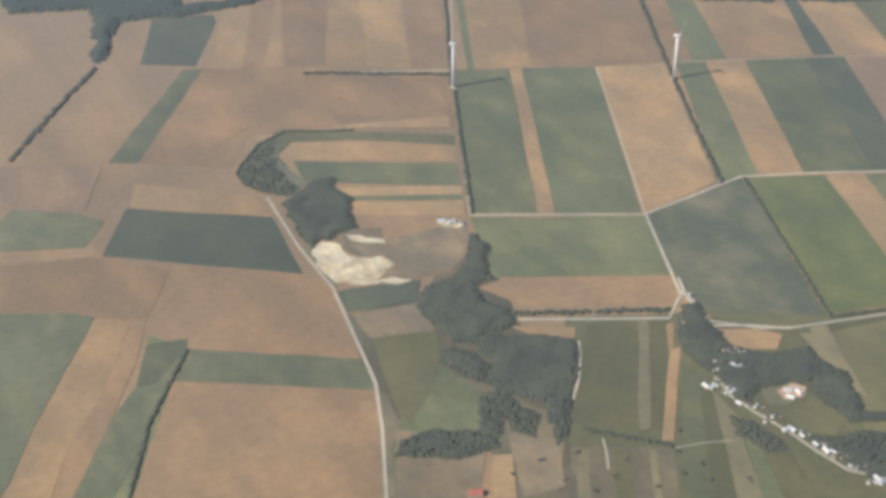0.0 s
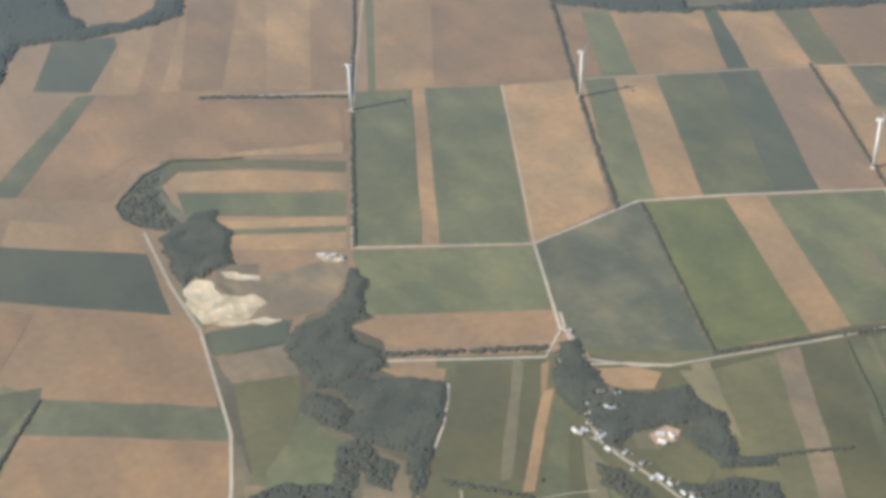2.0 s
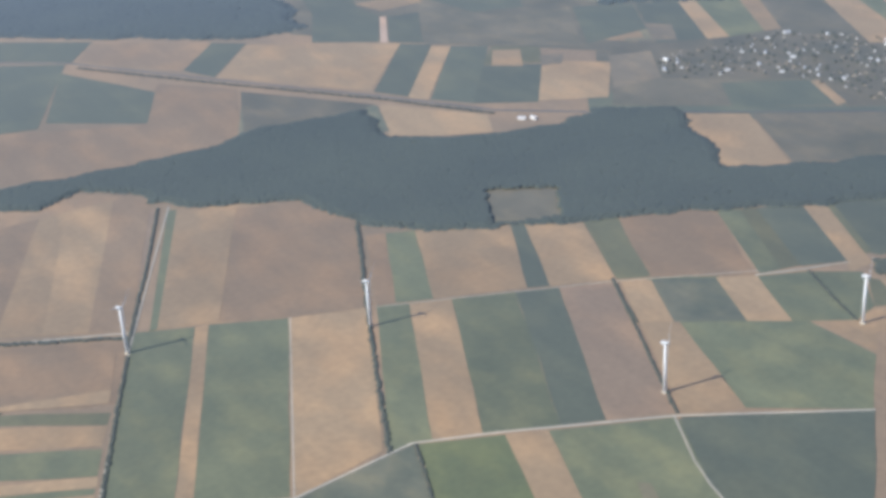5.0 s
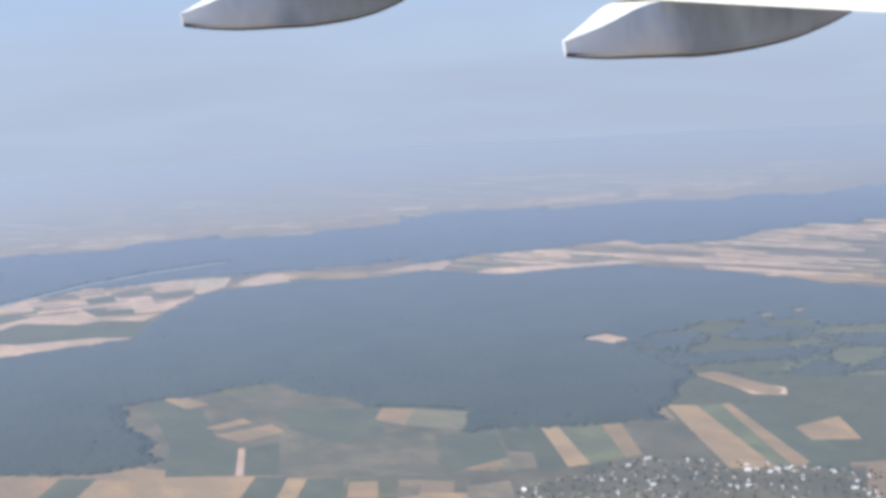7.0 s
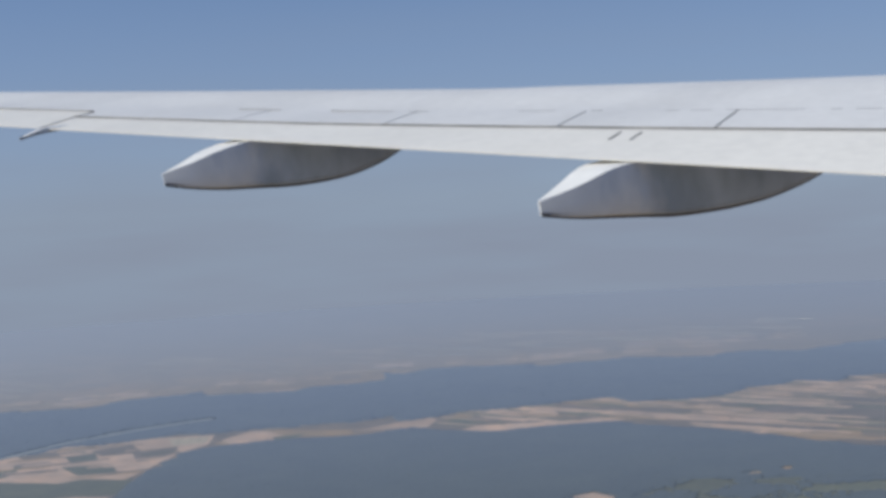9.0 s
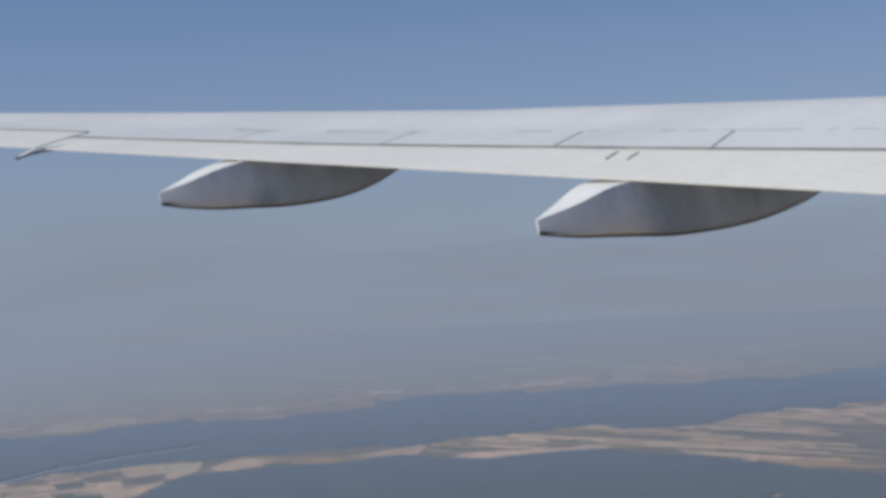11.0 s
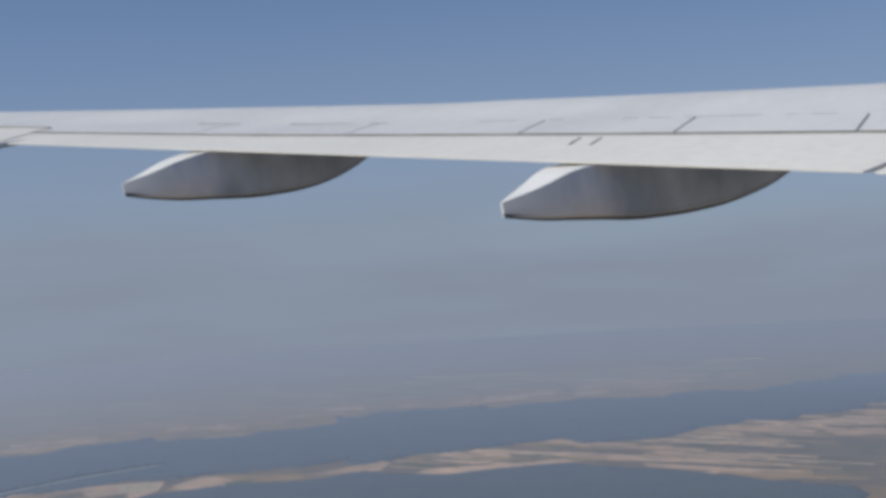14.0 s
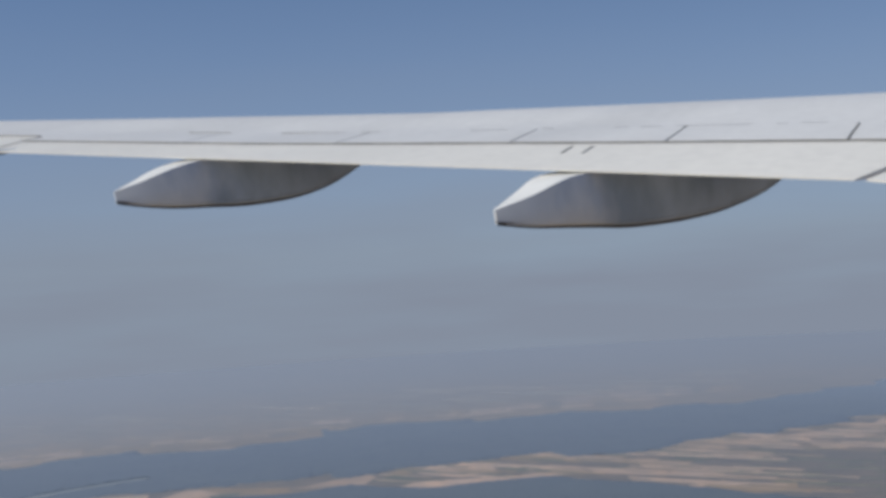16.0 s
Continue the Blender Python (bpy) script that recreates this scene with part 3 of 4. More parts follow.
field("scrub", (708, 1363), (744, 1390), (896, 1323), (921, 1134), (950, 1040), (948, 985), (920, 949), (728, 1013), (657, 1111))
clearing((912, 1141), (939, 1110), (970, 1063), (924, 1002), (884, 1054), (876, 1093))
clearing((802, 2019), (855, 2047), (963, 2095), (1068, 2114), (1150, 2117), (1232, 2114), (1253, 2155), (1169, 2157), (1085, 2154), (978, 2133), (866, 2082), (813, 2053))
clearing((599, 704), (640, 678), (615, 635), (574, 654))
clearing((1230, 1214), (1273, 1213), (1273, 1165), (1237, 1160))
clearing((1198, 1006), (1227, 1002), (1215, 941), (1225, 894), (1203, 872), (1179, 901), (1197, 969))
clearing((1446, 1156), (1469, 1153), (1471, 1134), (1454, 1129))
clearing((1499, 1140), (1516, 1133), (1515, 1117), (1498, 1117))
forest("far", (137, 875), (157, 868), (185, 856), (183, 830), (165, 775), (169, 772), (183, 799), (197, 826), (218, 822), (252, 815), (279, 814), (300, 820), (310, 842), (295, 851), (288, 836), (267, 825), (238, 830), (238, 872), (249, 922), (158, 979))
forest("far", (287, 928), (396, 902), (454, 895), (491, 892), (536, 906), (612, 891), (598, 827), (660, 783), (707, 767), (746, 780), (790, 743), (741, 632), (951, 513), (893, 471), (738, 558), (658, 609), (572, 650), (539, 673), (514, 700), (512, 715), (505, 728), (499, 764), (455, 790), (418, 824), (421, 839), (388, 875), (355, 860))
forest("deep", (435, 1713), (870, 1649), (956, 1764), (1071, 1878), (1187, 1864), (1298, 1779), (1391, 1764), (1445, 1634), (1601, 1560), (1654, 1342), (1682, 1090), (1655, 1054), (1564, 987), (1552, 993), (1379, 1184), (1244, 1140), (1202, 997), (1105, 937), (1065, 896), (976, 962), (948, 985), (917, 1000), (949, 1049), (909, 1116), (883, 1300), (720, 1332), (679, 1124), (620, 1126), (413, 1331), (378, 1352))
forest("sparse", (1231, 1139), (1393, 1203), (1547, 989), (1670, 959), (1384, 768), (1274, 902), (1237, 955), (1200, 992))
field("tan", (628, 893), (678, 820), (662, 788), (598, 824))
field("tan", (782, 734), (821, 699), (778, 612), (743, 634), (756, 671))
field("scrub", (822, 698), (960, 590), (896, 539), (781, 613))
field("scrub", (599, 704), (640, 678), (615, 635), (574, 654))
field("brown", (512, 1060), (558, 1003), (514, 895), (491, 892), (396, 902), (289, 944), (310, 1062), (464, 973))
field("mottle", (556, 989), (625, 892), (605, 837), (565, 857), (510, 892))
field("dgreen", (457, 1145), (503, 1041), (471, 973), (409, 1027))
field("scrub", (557, 995), (625, 896), (612, 891), (536, 906), (520, 905))
field("brown", (505, 1215), (592, 1138), (541, 1078), (478, 1165))
field("dgreen", (592, 1138), (615, 1114), (555, 1043), (541, 1078))
field("tan", (613, 1111), (717, 1019), (638, 927), (557, 1042))
field("dgreen", (717, 1019), (736, 998), (653, 894), (638, 922))
field("tan", (733, 994), (746, 983), (662, 879), (653, 894))
field("dgreen", (746, 983), (770, 962), (685, 846), (663, 877))
field("olive", (772, 960), (801, 931), (779, 894), (740, 923))
field("dgreen", (739, 921), (777, 891), (722, 818), (683, 848))
field("tan", (781, 898), (820, 858), (768, 793), (724, 821))
field("dgreen", (360, 1348), (509, 1218), (474, 1168), (350, 1290))
field("dgreen", (345, 1258), (468, 1167), (400, 1018), (308, 1049))
field("scrub", (807, 837), (823, 797), (902, 727), (882, 667), (759, 776))
field("scrub", (846, 892), (914, 857), (980, 820), (1081, 687), (967, 596), (883, 665), (904, 729), (825, 799), (814, 850))
field("dgreen", (940, 979), (972, 958), (917, 854), (879, 873))
field("tan", (972, 958), (986, 951), (934, 846), (917, 854))
field("green", (986, 951), (1017, 928), (966, 839), (934, 846))
field("tan", (1017, 928), (1031, 917), (984, 834), (966, 839))
field("scrub", (1031, 917), (1085, 887), (1013, 777), (975, 825))
field("bare", (829, 873), (862, 860), (826, 802), (783, 806))
field("tan", (766, 949), (785, 936), (762, 898), (743, 915))
field("bare", (787, 911), (805, 902), (788, 881), (774, 888))
field("dgreen", (851, 763), (908, 722), (885, 670), (822, 717))
field("tan", (871, 943), (895, 926), (870, 886), (856, 906))
field("bare", (905, 931), (921, 905), (897, 868), (880, 884))
field("tan", (910, 1119), (926, 1101), (890, 1065), (890, 1097))
field("dgreen", (1145, 894), (1158, 861), (1094, 714), (1060, 686), (1049, 718))
field("tan", (1101, 933), (1119, 911), (1031, 734), (1005, 760))
field("green", (1119, 911), (1137, 898), (1041, 725), (1031, 734))
field("tan", (1137, 898), (1145, 894), (1059, 724), (1041, 725))
field("pink", (1202, 1002), (1223, 998), (1211, 941), (1221, 894), (1203, 876), (1183, 901), (1201, 969))
field("tan", (1126, 799), (1178, 795), (1137, 737), (1107, 764))
field("dry", (915, 986), (937, 978), (883, 884), (863, 894))
field("tan", (874, 946), (903, 939), (877, 901), (855, 906))
field("olive", (924, 1097), (958, 1051), (921, 1005), (892, 1062))
field("dgreen", (758, 1353), (785, 1278), (743, 1145), (746, 1111), (705, 1036), (660, 1075), (701, 1157))
field("tan", (751, 1191), (794, 1195), (793, 1175), (759, 1176))
field("tan", (748, 1161), (804, 1156), (801, 1123), (755, 1121))
field("pink", (744, 1105), (749, 1102), (711, 1030), (706, 1034))
field("dgreen", (750, 1100), (778, 1093), (733, 1007), (712, 1029))
field("scrub", (795, 1124), (814, 1056), (836, 1023), (890, 1012), (830, 910), (733, 1003))
field("dgreen", (835, 1200), (905, 1130), (859, 1040), (816, 1059), (807, 1127))
field("olive", (831, 1364), (880, 1316), (847, 1269), (816, 1288))
field("tan", (768, 1354), (786, 1336), (794, 1270), (768, 1270))
field("tan", (909, 1126), (930, 1101), (891, 1058), (882, 1096))
field("dry", (930, 1101), (960, 1052), (921, 1005), (891, 1058))
field("tan", (872, 944), (900, 931), (881, 892), (853, 910))
field("dgreen", (892, 1010), (938, 981), (898, 910), (836, 911))
field("pink", (1234, 1210), (1269, 1209), (1269, 1169), (1241, 1164))
field("under", (1237, 1124), (1501, 1022), (1262, 831), (1202, 996))
field("tan", (1201, 998), (1224, 988), (1216, 893), (1194, 880), (1189, 918))
field("sage", (1417, 1055), (1542, 985), (1333, 830), (1271, 942))
field("tan", (1436, 1145), (1475, 1141), (1465, 1128), (1435, 1136))
field("tan", (1499, 1140), (1516, 1133), (1515, 1117), (1498, 1117))
field("haze", (531, 1975), (646, 2267), (928, 2115), (1205, 2080), (1359, 1884), (1529, 1890), (1826, 1734), (2094, 1677), (2734, 1478), (1829, 940), (1591, 1188), (1645, 1329), (1617, 1507), (1425, 1611), (1352, 1789), (1221, 1822), (1123, 1817), (1058, 1872), (938, 1754), (876, 1644), (769, 1613), (553, 1799), (475, 1648))
field("dgreen", (742, 1829), (813, 1922), (942, 1777), (899, 1659), (746, 1723))
field("pink", (640, 2065), (688, 2061), (765, 2038), (857, 2054), (958, 2082), (1067, 2045), (1164, 1976), (1119, 1906), (1056, 1872), (962, 1785), (923, 1752), (886, 1804), (852, 1802), (798, 1879), (718, 1827), (744, 1739), (836, 1697), (876, 1643), (781, 1615), (733, 1652), (654, 1659), (589, 1671), (552, 1684))
field("dgreen", (652, 1889), (687, 1883), (671, 1782), (641, 1761), (636, 1814))
field("dgreen", (740, 1966), (820, 1970), (821, 1912), (736, 1884))
field("dgreen", (896, 1916), (957, 1878), (936, 1808), (890, 1835))
field("haze", (885, 2064), (940, 2058), (926, 1996), (877, 2010))
field("haze", (978, 2013), (1039, 2001), (1026, 1928), (971, 1950))
field("tan", (643, 1883), (723, 1893), (707, 1789), (609, 1749))
field("haze", (1014, 1943), (1084, 1932), (1048, 1875), (984, 1854))
field("dgreen", (931, 1997), (975, 1988), (955, 1928), (917, 1931))
field("dgreen", (724, 1771), (787, 1845), (788, 1779), (748, 1740))
field("haze", (667, 1977), (731, 1977), (724, 1925), (653, 1924))
field("pale", (1099, 2006), (1151, 1967), (1123, 1923), (1078, 1940))
field("tan", (1130, 1908), (1265, 1918), (1243, 1863), (1130, 1834))
field("pink", (1147, 1920), (1215, 1959), (1270, 1910), (1196, 1847), (1138, 1827))
field("tan", (1232, 1953), (1327, 1832), (1302, 1791), (1234, 1844))
field("pink", (1319, 1818), (1463, 1828), (1461, 1794), (1407, 1747))
field("pink", (1519, 1767), (1605, 1820), (1646, 1738), (1598, 1664), (1529, 1664), (1513, 1730))
field("pink", (1428, 1686), (1465, 1693), (1590, 1603), (1658, 1578), (1640, 1542), (1446, 1613))
field("tan", (1467, 1786), (1536, 1820), (1579, 1817), (1526, 1776), (1453, 1736))
field("tan", (1680, 1780), (1710, 1634), (1720, 1600), (1759, 1661), (1719, 1754))
field("pink", (1766, 1737), (1794, 1727), (1783, 1647), (1759, 1661))
field("tan", (1647, 1697), (1684, 1605), (1672, 1567), (1618, 1636))
field("pink", (1694, 1591), (1703, 1479), (1732, 1395), (1699, 1418), (1663, 1509))
field("pink", (1885, 1524), (1938, 1549), (1999, 1520), (1931, 1496))
field("pink", (2018, 1537), (2252, 1449), (2439, 1514), (2318, 1431), (2138, 1367))
field("pink", (1645, 1329), (1719, 1310), (1688, 1293), (1642, 1312))
field("tan", (1644, 1288), (1703, 1266), (1766, 1223), (1714, 1181), (1621, 1224))
field("dgreen", (1213, 1879), (1263, 1861), (1231, 1840), (1201, 1848))
field("dgreen", (1431, 1766), (1484, 1780), (1492, 1715), (1445, 1695))
field("dbrown", (1642, 1806), (1682, 1767), (1725, 1651), (1700, 1649))
field("dgreen", (1615, 1686), (1681, 1628), (1678, 1586), (1611, 1627))
field("dgreen", (1759, 1621), (1789, 1528), (1755, 1530), (1740, 1589))
field("dbrown", (1743, 1519), (1765, 1425), (1737, 1421), (1719, 1483))
field("dgreen", (1837, 1515), (1901, 1458), (1855, 1440), (1814, 1481))
field("dgreen", (1772, 1388), (1841, 1343), (1806, 1324), (1748, 1356))
field("dbrown", (1845, 1583), (1907, 1532), (1876, 1516), (1830, 1556))
forest("faint", (588, 2040), (688, 2061), (765, 2038), (857, 2054), (958, 2082), (1070, 2050), (1169, 1986), (1282, 1930), (1369, 1899), (1483, 1824), (1544, 1830), (1627, 1787), (1695, 1755), (1763, 1735), (1836, 1616), (1960, 1612), (2024, 1588), (2829, 1423), (3325, 1698), (2376, 1898), (2157, 2090), (1961, 2205), (1880, 2285), (1727, 2365), (1613, 2290), (1490, 2296), (1405, 2364), (1305, 2479), (1144, 2483), (1029, 2567), (928, 2590), (829, 2613), (709, 2616))
field("pink", (1400, 2449), (1489, 2428), (1550, 2367), (1491, 2319), (1405, 2364))
field("pink", (1785, 2499), (1868, 2472), (1832, 2408), (1757, 2412))
field("tan", (930, 2525), (992, 2487), (971, 2442), (931, 2463))
field("pink", (1931, 2335), (2023, 2292), (1965, 2247), (1910, 2269))
field("tan", (1603, 2402), (1713, 2386), (1663, 2328), (1590, 2337))
field("tan", (1148, 2584), (1246, 2536), (1234, 2479), (1150, 2498))
field("plain", (1313, 2534), (1423, 2457), (1558, 2426), (1720, 2387), (1650, 2318), (1504, 2329), (1386, 2382))
field("plain", (1103, 2724), (1323, 2733), (1427, 2888), (1347, 2989))
field("plain", (1879, 2312), (1992, 2250), (1998, 2334), (1929, 2402))
field("plain", (2022, 2288), (2211, 2066), (2212, 2184), (2090, 2297))
field("olive", (298, 353), (297, 343), (250, 258), (240, 264))
field("dry", (297, 343), (296, 327), (260, 253), (250, 258))
field("green", (296, 327), (297, 318), (269, 248), (260, 253))
field("olive", (297, 318), (302, 301), (279, 243), (269, 248))
field("dry", (299, 395), (302, 394), (263, 337), (261, 339))
field("dry", (230, 339), (234, 336), (203, 284), (199, 286))
field("olive", (242, 332), (247, 328), (218, 276), (212, 279))
field("dry", (254, 325), (256, 323), (226, 271), (224, 273))
field("tan", (307, 389), (311, 389), (299, 372), (297, 373))
field("dry", (359, 358), (367, 356), (348, 309), (347, 320))
field("mottle", (173, 379), (194, 372), (197, 355), (166, 304), (142, 317))
field("dry", (193, 522), (198, 524), (196, 484), (192, 483))
clearing((312, 331), (323, 333), (338, 329), (333, 323), (320, 317), (305, 318))
clearing((314, 317), (329, 319), (329, 303), (312, 306))
# fields of the south-west
field("sage", (56, 537), (94, 517), (72, 484), (50, 451), (34, 423), (29, 417), (18, 423), (43, 544))
field("tan", (93, 510), (106, 504), (84, 465), (58, 431), (46, 408), (32, 416), (49, 447), (72, 482))
field("brown", (106, 504), (112, 501), (99, 474), (80, 444), (68, 426), (53, 404), (46, 408), (58, 431), (84, 465))
field("sage", (106, 483), (123, 479), (119, 469), (107, 457), (101, 455), (93, 455))
field("sage", (116, 468), (105, 449), (66, 397), (53, 404), (68, 426), (79, 442), (92, 456), (101, 455))
field("brown", (65, 576), (104, 563), (123, 544), (133, 533), (112, 501), (94, 512), (81, 525), (57, 538))
field("sage", (82, 625), (110, 604), (119, 591), (104, 572), (68, 588), (74, 615))
field("dbrown", (111, 655), (133, 644), (114, 607), (94, 616))
# strips of the north-west
field("tan", (263, 817), (283, 816), (240, 722), (224, 730))
field("brown", (283, 815), (296, 812), (254, 721), (240, 722))
field("tan", (297, 811), (305, 807), (263, 718), (254, 721))
field("brown", (315, 848), (351, 846), (284, 701), (263, 713))
field("tan", (351, 846), (369, 846), (306, 687), (284, 701))
field("tan", (369, 846), (400, 844), (327, 673), (306, 687))
field("brown", (400, 844), (420, 828), (347, 662), (327, 673))
field("green", (423, 805), (428, 802), (359, 654), (355, 655))
field("tan", (428, 802), (459, 778), (390, 642), (359, 654))
field("brown", (212, 720), (334, 647), (317, 606), (304, 598), (243, 637), (216, 650), (193, 637))
field("tan", (276, 623), (318, 608), (312, 596), (250, 630))
# hollow with the quarry
field("olive", (227, 638), (242, 631), (256, 610), (230, 622), (218, 613), (218, 597), (204, 596), (215, 622))
field("mottle", (198, 613), (213, 630), (228, 635), (222, 621), (216, 607), (218, 591), (221, 577), (206, 571), (197, 581), (193, 592), (192, 605))
field("bare", (230, 509), (243, 508), (273, 506), (266, 490), (247, 471), (229, 473), (217, 479), (214, 501))
field("bare", (217, 528), (234, 520), (230, 509), (214, 501), (211, 511))
field("dgreen", (196, 481), (228, 472), (223, 457), (192, 463))
field("bare", (192, 461), (222, 455), (218, 433), (192, 441), (191, 450))
field("olive", (192, 441), (218, 433), (213, 418), (202, 403), (196, 376), (179, 386), (185, 413))
field("green", (203, 406), (213, 396), (215, 384), (206, 370), (194, 377))
field("tan", (248, 420), (272, 406), (267, 399), (253, 410))
field("scrub", (220, 382), (234, 360), (227, 342), (209, 319), (190, 329), (202, 356))
field("bare", (211, 358), (228, 349), (215, 323), (198, 325))
field("dry", (478, 392), (482, 388), (476, 371), (472, 349), (467, 348), (467, 370))
field("dry", (300, 400), (303, 398), (261, 335), (257, 336))
field("tan", (298, 373), (303, 373), (265, 325), (261, 327))
field("tan", (324, 375), (339, 368), (346, 359), (337, 352), (328, 357), (322, 367))
field("olive", (313, 316), (328, 319), (329, 302), (321, 297), (312, 304))
field("dry", (314, 334), (328, 334), (336, 328), (328, 322), (318, 321), (311, 325))
field("tan", (200, 351), (207, 348), (196, 326), (189, 330))
field("bare", (174, 382), (190, 370), (199, 354), (184, 332), (157, 347))
field("green", (196, 395), (210, 379), (199, 354), (190, 370), (178, 369), (184, 385))
# quarry
field("pale", (197, 519), (204, 523), (209, 519), (209, 510), (211, 505), (218, 499), (225, 493), (225, 488), (217, 483), (214, 481), (207, 485), (199, 486), (195, 487), (195, 498), (196, 509))
field("pale", (216, 522), (222, 520), (231, 510), (230, 506), (222, 511), (217, 516))
field("pale", (261, 513), (271, 509), (270, 502), (261, 505))
field("pale", (199, 485), (214, 480), (227, 474), (226, 472), (211, 478))
field("bare", (214, 514), (225, 510), (226, 498), (217, 501))
# groves
grove((210, 569), (224, 579), (234, 577), (231, 561), (234, 551), (228, 540), (225, 525), (214, 525), (208, 521), (205, 526), (198, 518), (198, 539), (201, 565), thin=0.05)
grove((197, 611), (213, 626), (227, 633), (215, 612), (214, 590), (215, 571), (206, 570), (197, 580), (192, 591), (192, 605), thin=0.75)
grove((270, 495), (272, 481), (263, 466), (260, 455), (251, 456), (249, 441), (254, 431), (252, 423), (245, 419), (238, 421), (228, 418), (220, 421), (219, 432), (219, 441), (218, 453), (224, 459), (231, 465), (242, 466), (256, 474), (263, 486))
grove((227, 419), (237, 420), (253, 410), (267, 398), (263, 388), (256, 377), (250, 373), (245, 366), (236, 352), (228, 357), (234, 368), (227, 376), (221, 383), (218, 392), (228, 399), (226, 410))
grove((219, 420), (226, 410), (228, 399), (218, 392), (212, 400), (210, 410), (212, 418), thin=0.12)
grove((214, 385), (226, 382), (212, 362), (202, 356), (201, 364), thin=0.5)
grove((166, 368), (173, 375), (185, 376), (198, 369), (206, 361), (205, 353), (191, 354), thin=0.35)
grove((234, 360), (239, 357), (231, 347), (224, 344), thin=0.2)
grove((219, 383), (225, 375), (228, 362), (220, 352), (213, 360), thin=0.6)
grove((321, 398), (330, 397), (325, 381), (325, 372), (322, 364), (327, 356), (337, 350), (351, 348), (349, 336), (352, 326), (346, 312), (341, 303), (348, 299), (355, 297), (350, 292), (336, 298), (331, 302), (331, 311), (330, 320), (328, 332), (315, 334), (306, 329), (301, 330), (303, 340), (303, 352), (302, 362), (302, 369), (306, 379), thin=0.06)
grove((311, 303), (321, 297), (333, 295), (344, 285), (338, 267), (326, 266), (315, 272), (313, 291), (310, 297), thin=0.3)
grove((293, 327), (299, 320), (302, 307), (300, 298), (291, 303), (288, 316), thin=0.6)
grove((715, 483), (772, 447), (755, 433), (703, 468))
road("track", 1.5, (277, 510), (352, 469))
road("track", 1.3, (352, 469), (415, 476), (452, 460), (525, 423), (600, 373))
road("track", 1.3, (352, 469), (326, 404))
road("track", 1.3, (328, 407), (328, 396), (324, 383), (341, 367), (353, 361), (411, 345), (448, 336), (521, 301))
road("track", 1.3, (253, 423), (311, 392), (324, 403))
road("track", 1.1, (278, 511), (338, 640), (426, 811))
road("track", 0.6, (352, 469), (423, 622))
road("track", 1.5, (197, 574), (193, 522), (193, 484), (180, 412), (170, 385), (141, 318))
road("track", 0.6, (466, 604), (586, 549), (656, 510))
road("track", 0.8, (651, 508), (701, 488))
road("lane", 3.0, (349, 1284), (473, 1165), (553, 1037), (634, 914), (687, 825), (744, 770), (829, 697), (959, 589))
road("track", 1.3, (270, 698), (347, 659))
hedge(2.2, (120, 471), (91, 432), (56, 364))
hedge(3, (403, 476), (452, 585), (512, 712))
hedge(2.5, (338, 643), (381, 730), (419, 812))
hedge(2.5, (279, 511), (335, 634))
hedge(4, (270, 698), (343, 655))
hedge(2, (586, 549), (527, 425))
hedge(2, (416, 474), (373, 361))
hedge(4, (255, 427), (315, 397))
hedge(4, (93, 676), (129, 723), (164, 766))
hedge(2.5, (372, 359), (413, 347), (471, 327))
hedge(4, (473, 1148), (549, 1029), (631, 908), (683, 820))
hedge(1.4, (265, 619), (254, 623), (231, 635), (214, 628), (197, 611), (192, 604), (192, 591), (197, 580))
hedge(2.5, (238, 348), (247, 338), (263, 323))
road("track", 0.9, (268, 397), (263, 388), (254, 375), (244, 364))
road("track", 1.3, (333, 416), (328, 404), (325, 392), (322, 382), (325, 378), (338, 371), (352, 361))
hedge(2, (340, 300), (358, 295), (380, 286))
hedge(1.2, (424, 338), (408, 305), (389, 268))
field("dry", (433, 336), (435, 335), (409, 278), (406, 278))
field("green", (439, 334), (450, 331), (429, 278), (415, 275))
field("dry", (452, 330), (455, 330), (438, 284), (434, 283))
field("dgreen", (524, 420), (600, 373), (560, 335), (520, 300), (494, 331), (502, 373))
road("track", 0.9, (524, 423), (508, 390), (502, 373), (494, 341))
field("pink", (319, 330), (328, 331), (331, 326), (326, 322), (318, 324))
field("plain", (2293, 2237), (2519, 2043), (2533, 2136), (2343, 2273))
field("plain", (1568, 2924), (1755, 2890), (1869, 2718), (1699, 2785))
field("plain", (1906, 2779), (1937, 2588), (1868, 2574), (1850, 2712))
road("river", 12.0, (807, 2036), (860, 2064), (970, 2114), (1076, 2134), (1159, 2137), (1242, 2134))
road("track", 0.5, (263, 321), (275, 318), (285, 314))
road("track", 0.7, (242, 339), (239, 332), (234, 323))
field("tan", (903, 722), (910, 719), (889, 672), (880, 672))
road("track", 0.9, (328, 404), (326, 391), (326, 386))
road("track", 1.1, (316, 391), (311, 375), (305, 353), (301, 337), (303, 324), (307, 308), (309, 293), (312, 280), (343, 243))
hedge(2, (587, 552), (576, 528), (567, 504))
hedge(2, (677, 493), (667, 469), (656, 438))
road("track", 0.8, (651, 507), (674, 497), (702, 488))
strips(("pink", "tan", "pink", "dbrown", "dgreen", "haze"), 70, [(1700, 1760), (2230, 1600), (2450, 1320), (2300, 1130), (1780, 1480)], (0.26, -0.97), 170, 11, 2)
strips(("pink", "tan", "haze", "dgreen", "haze"), 34, [(690, 2020), (860, 2030), (960, 2060), (1060, 2020), (1130, 1950), (1050, 1890), (950, 1790), (850, 1820), (780, 1880), (680, 1830)], (1, -0.45), 75, 13, 3)
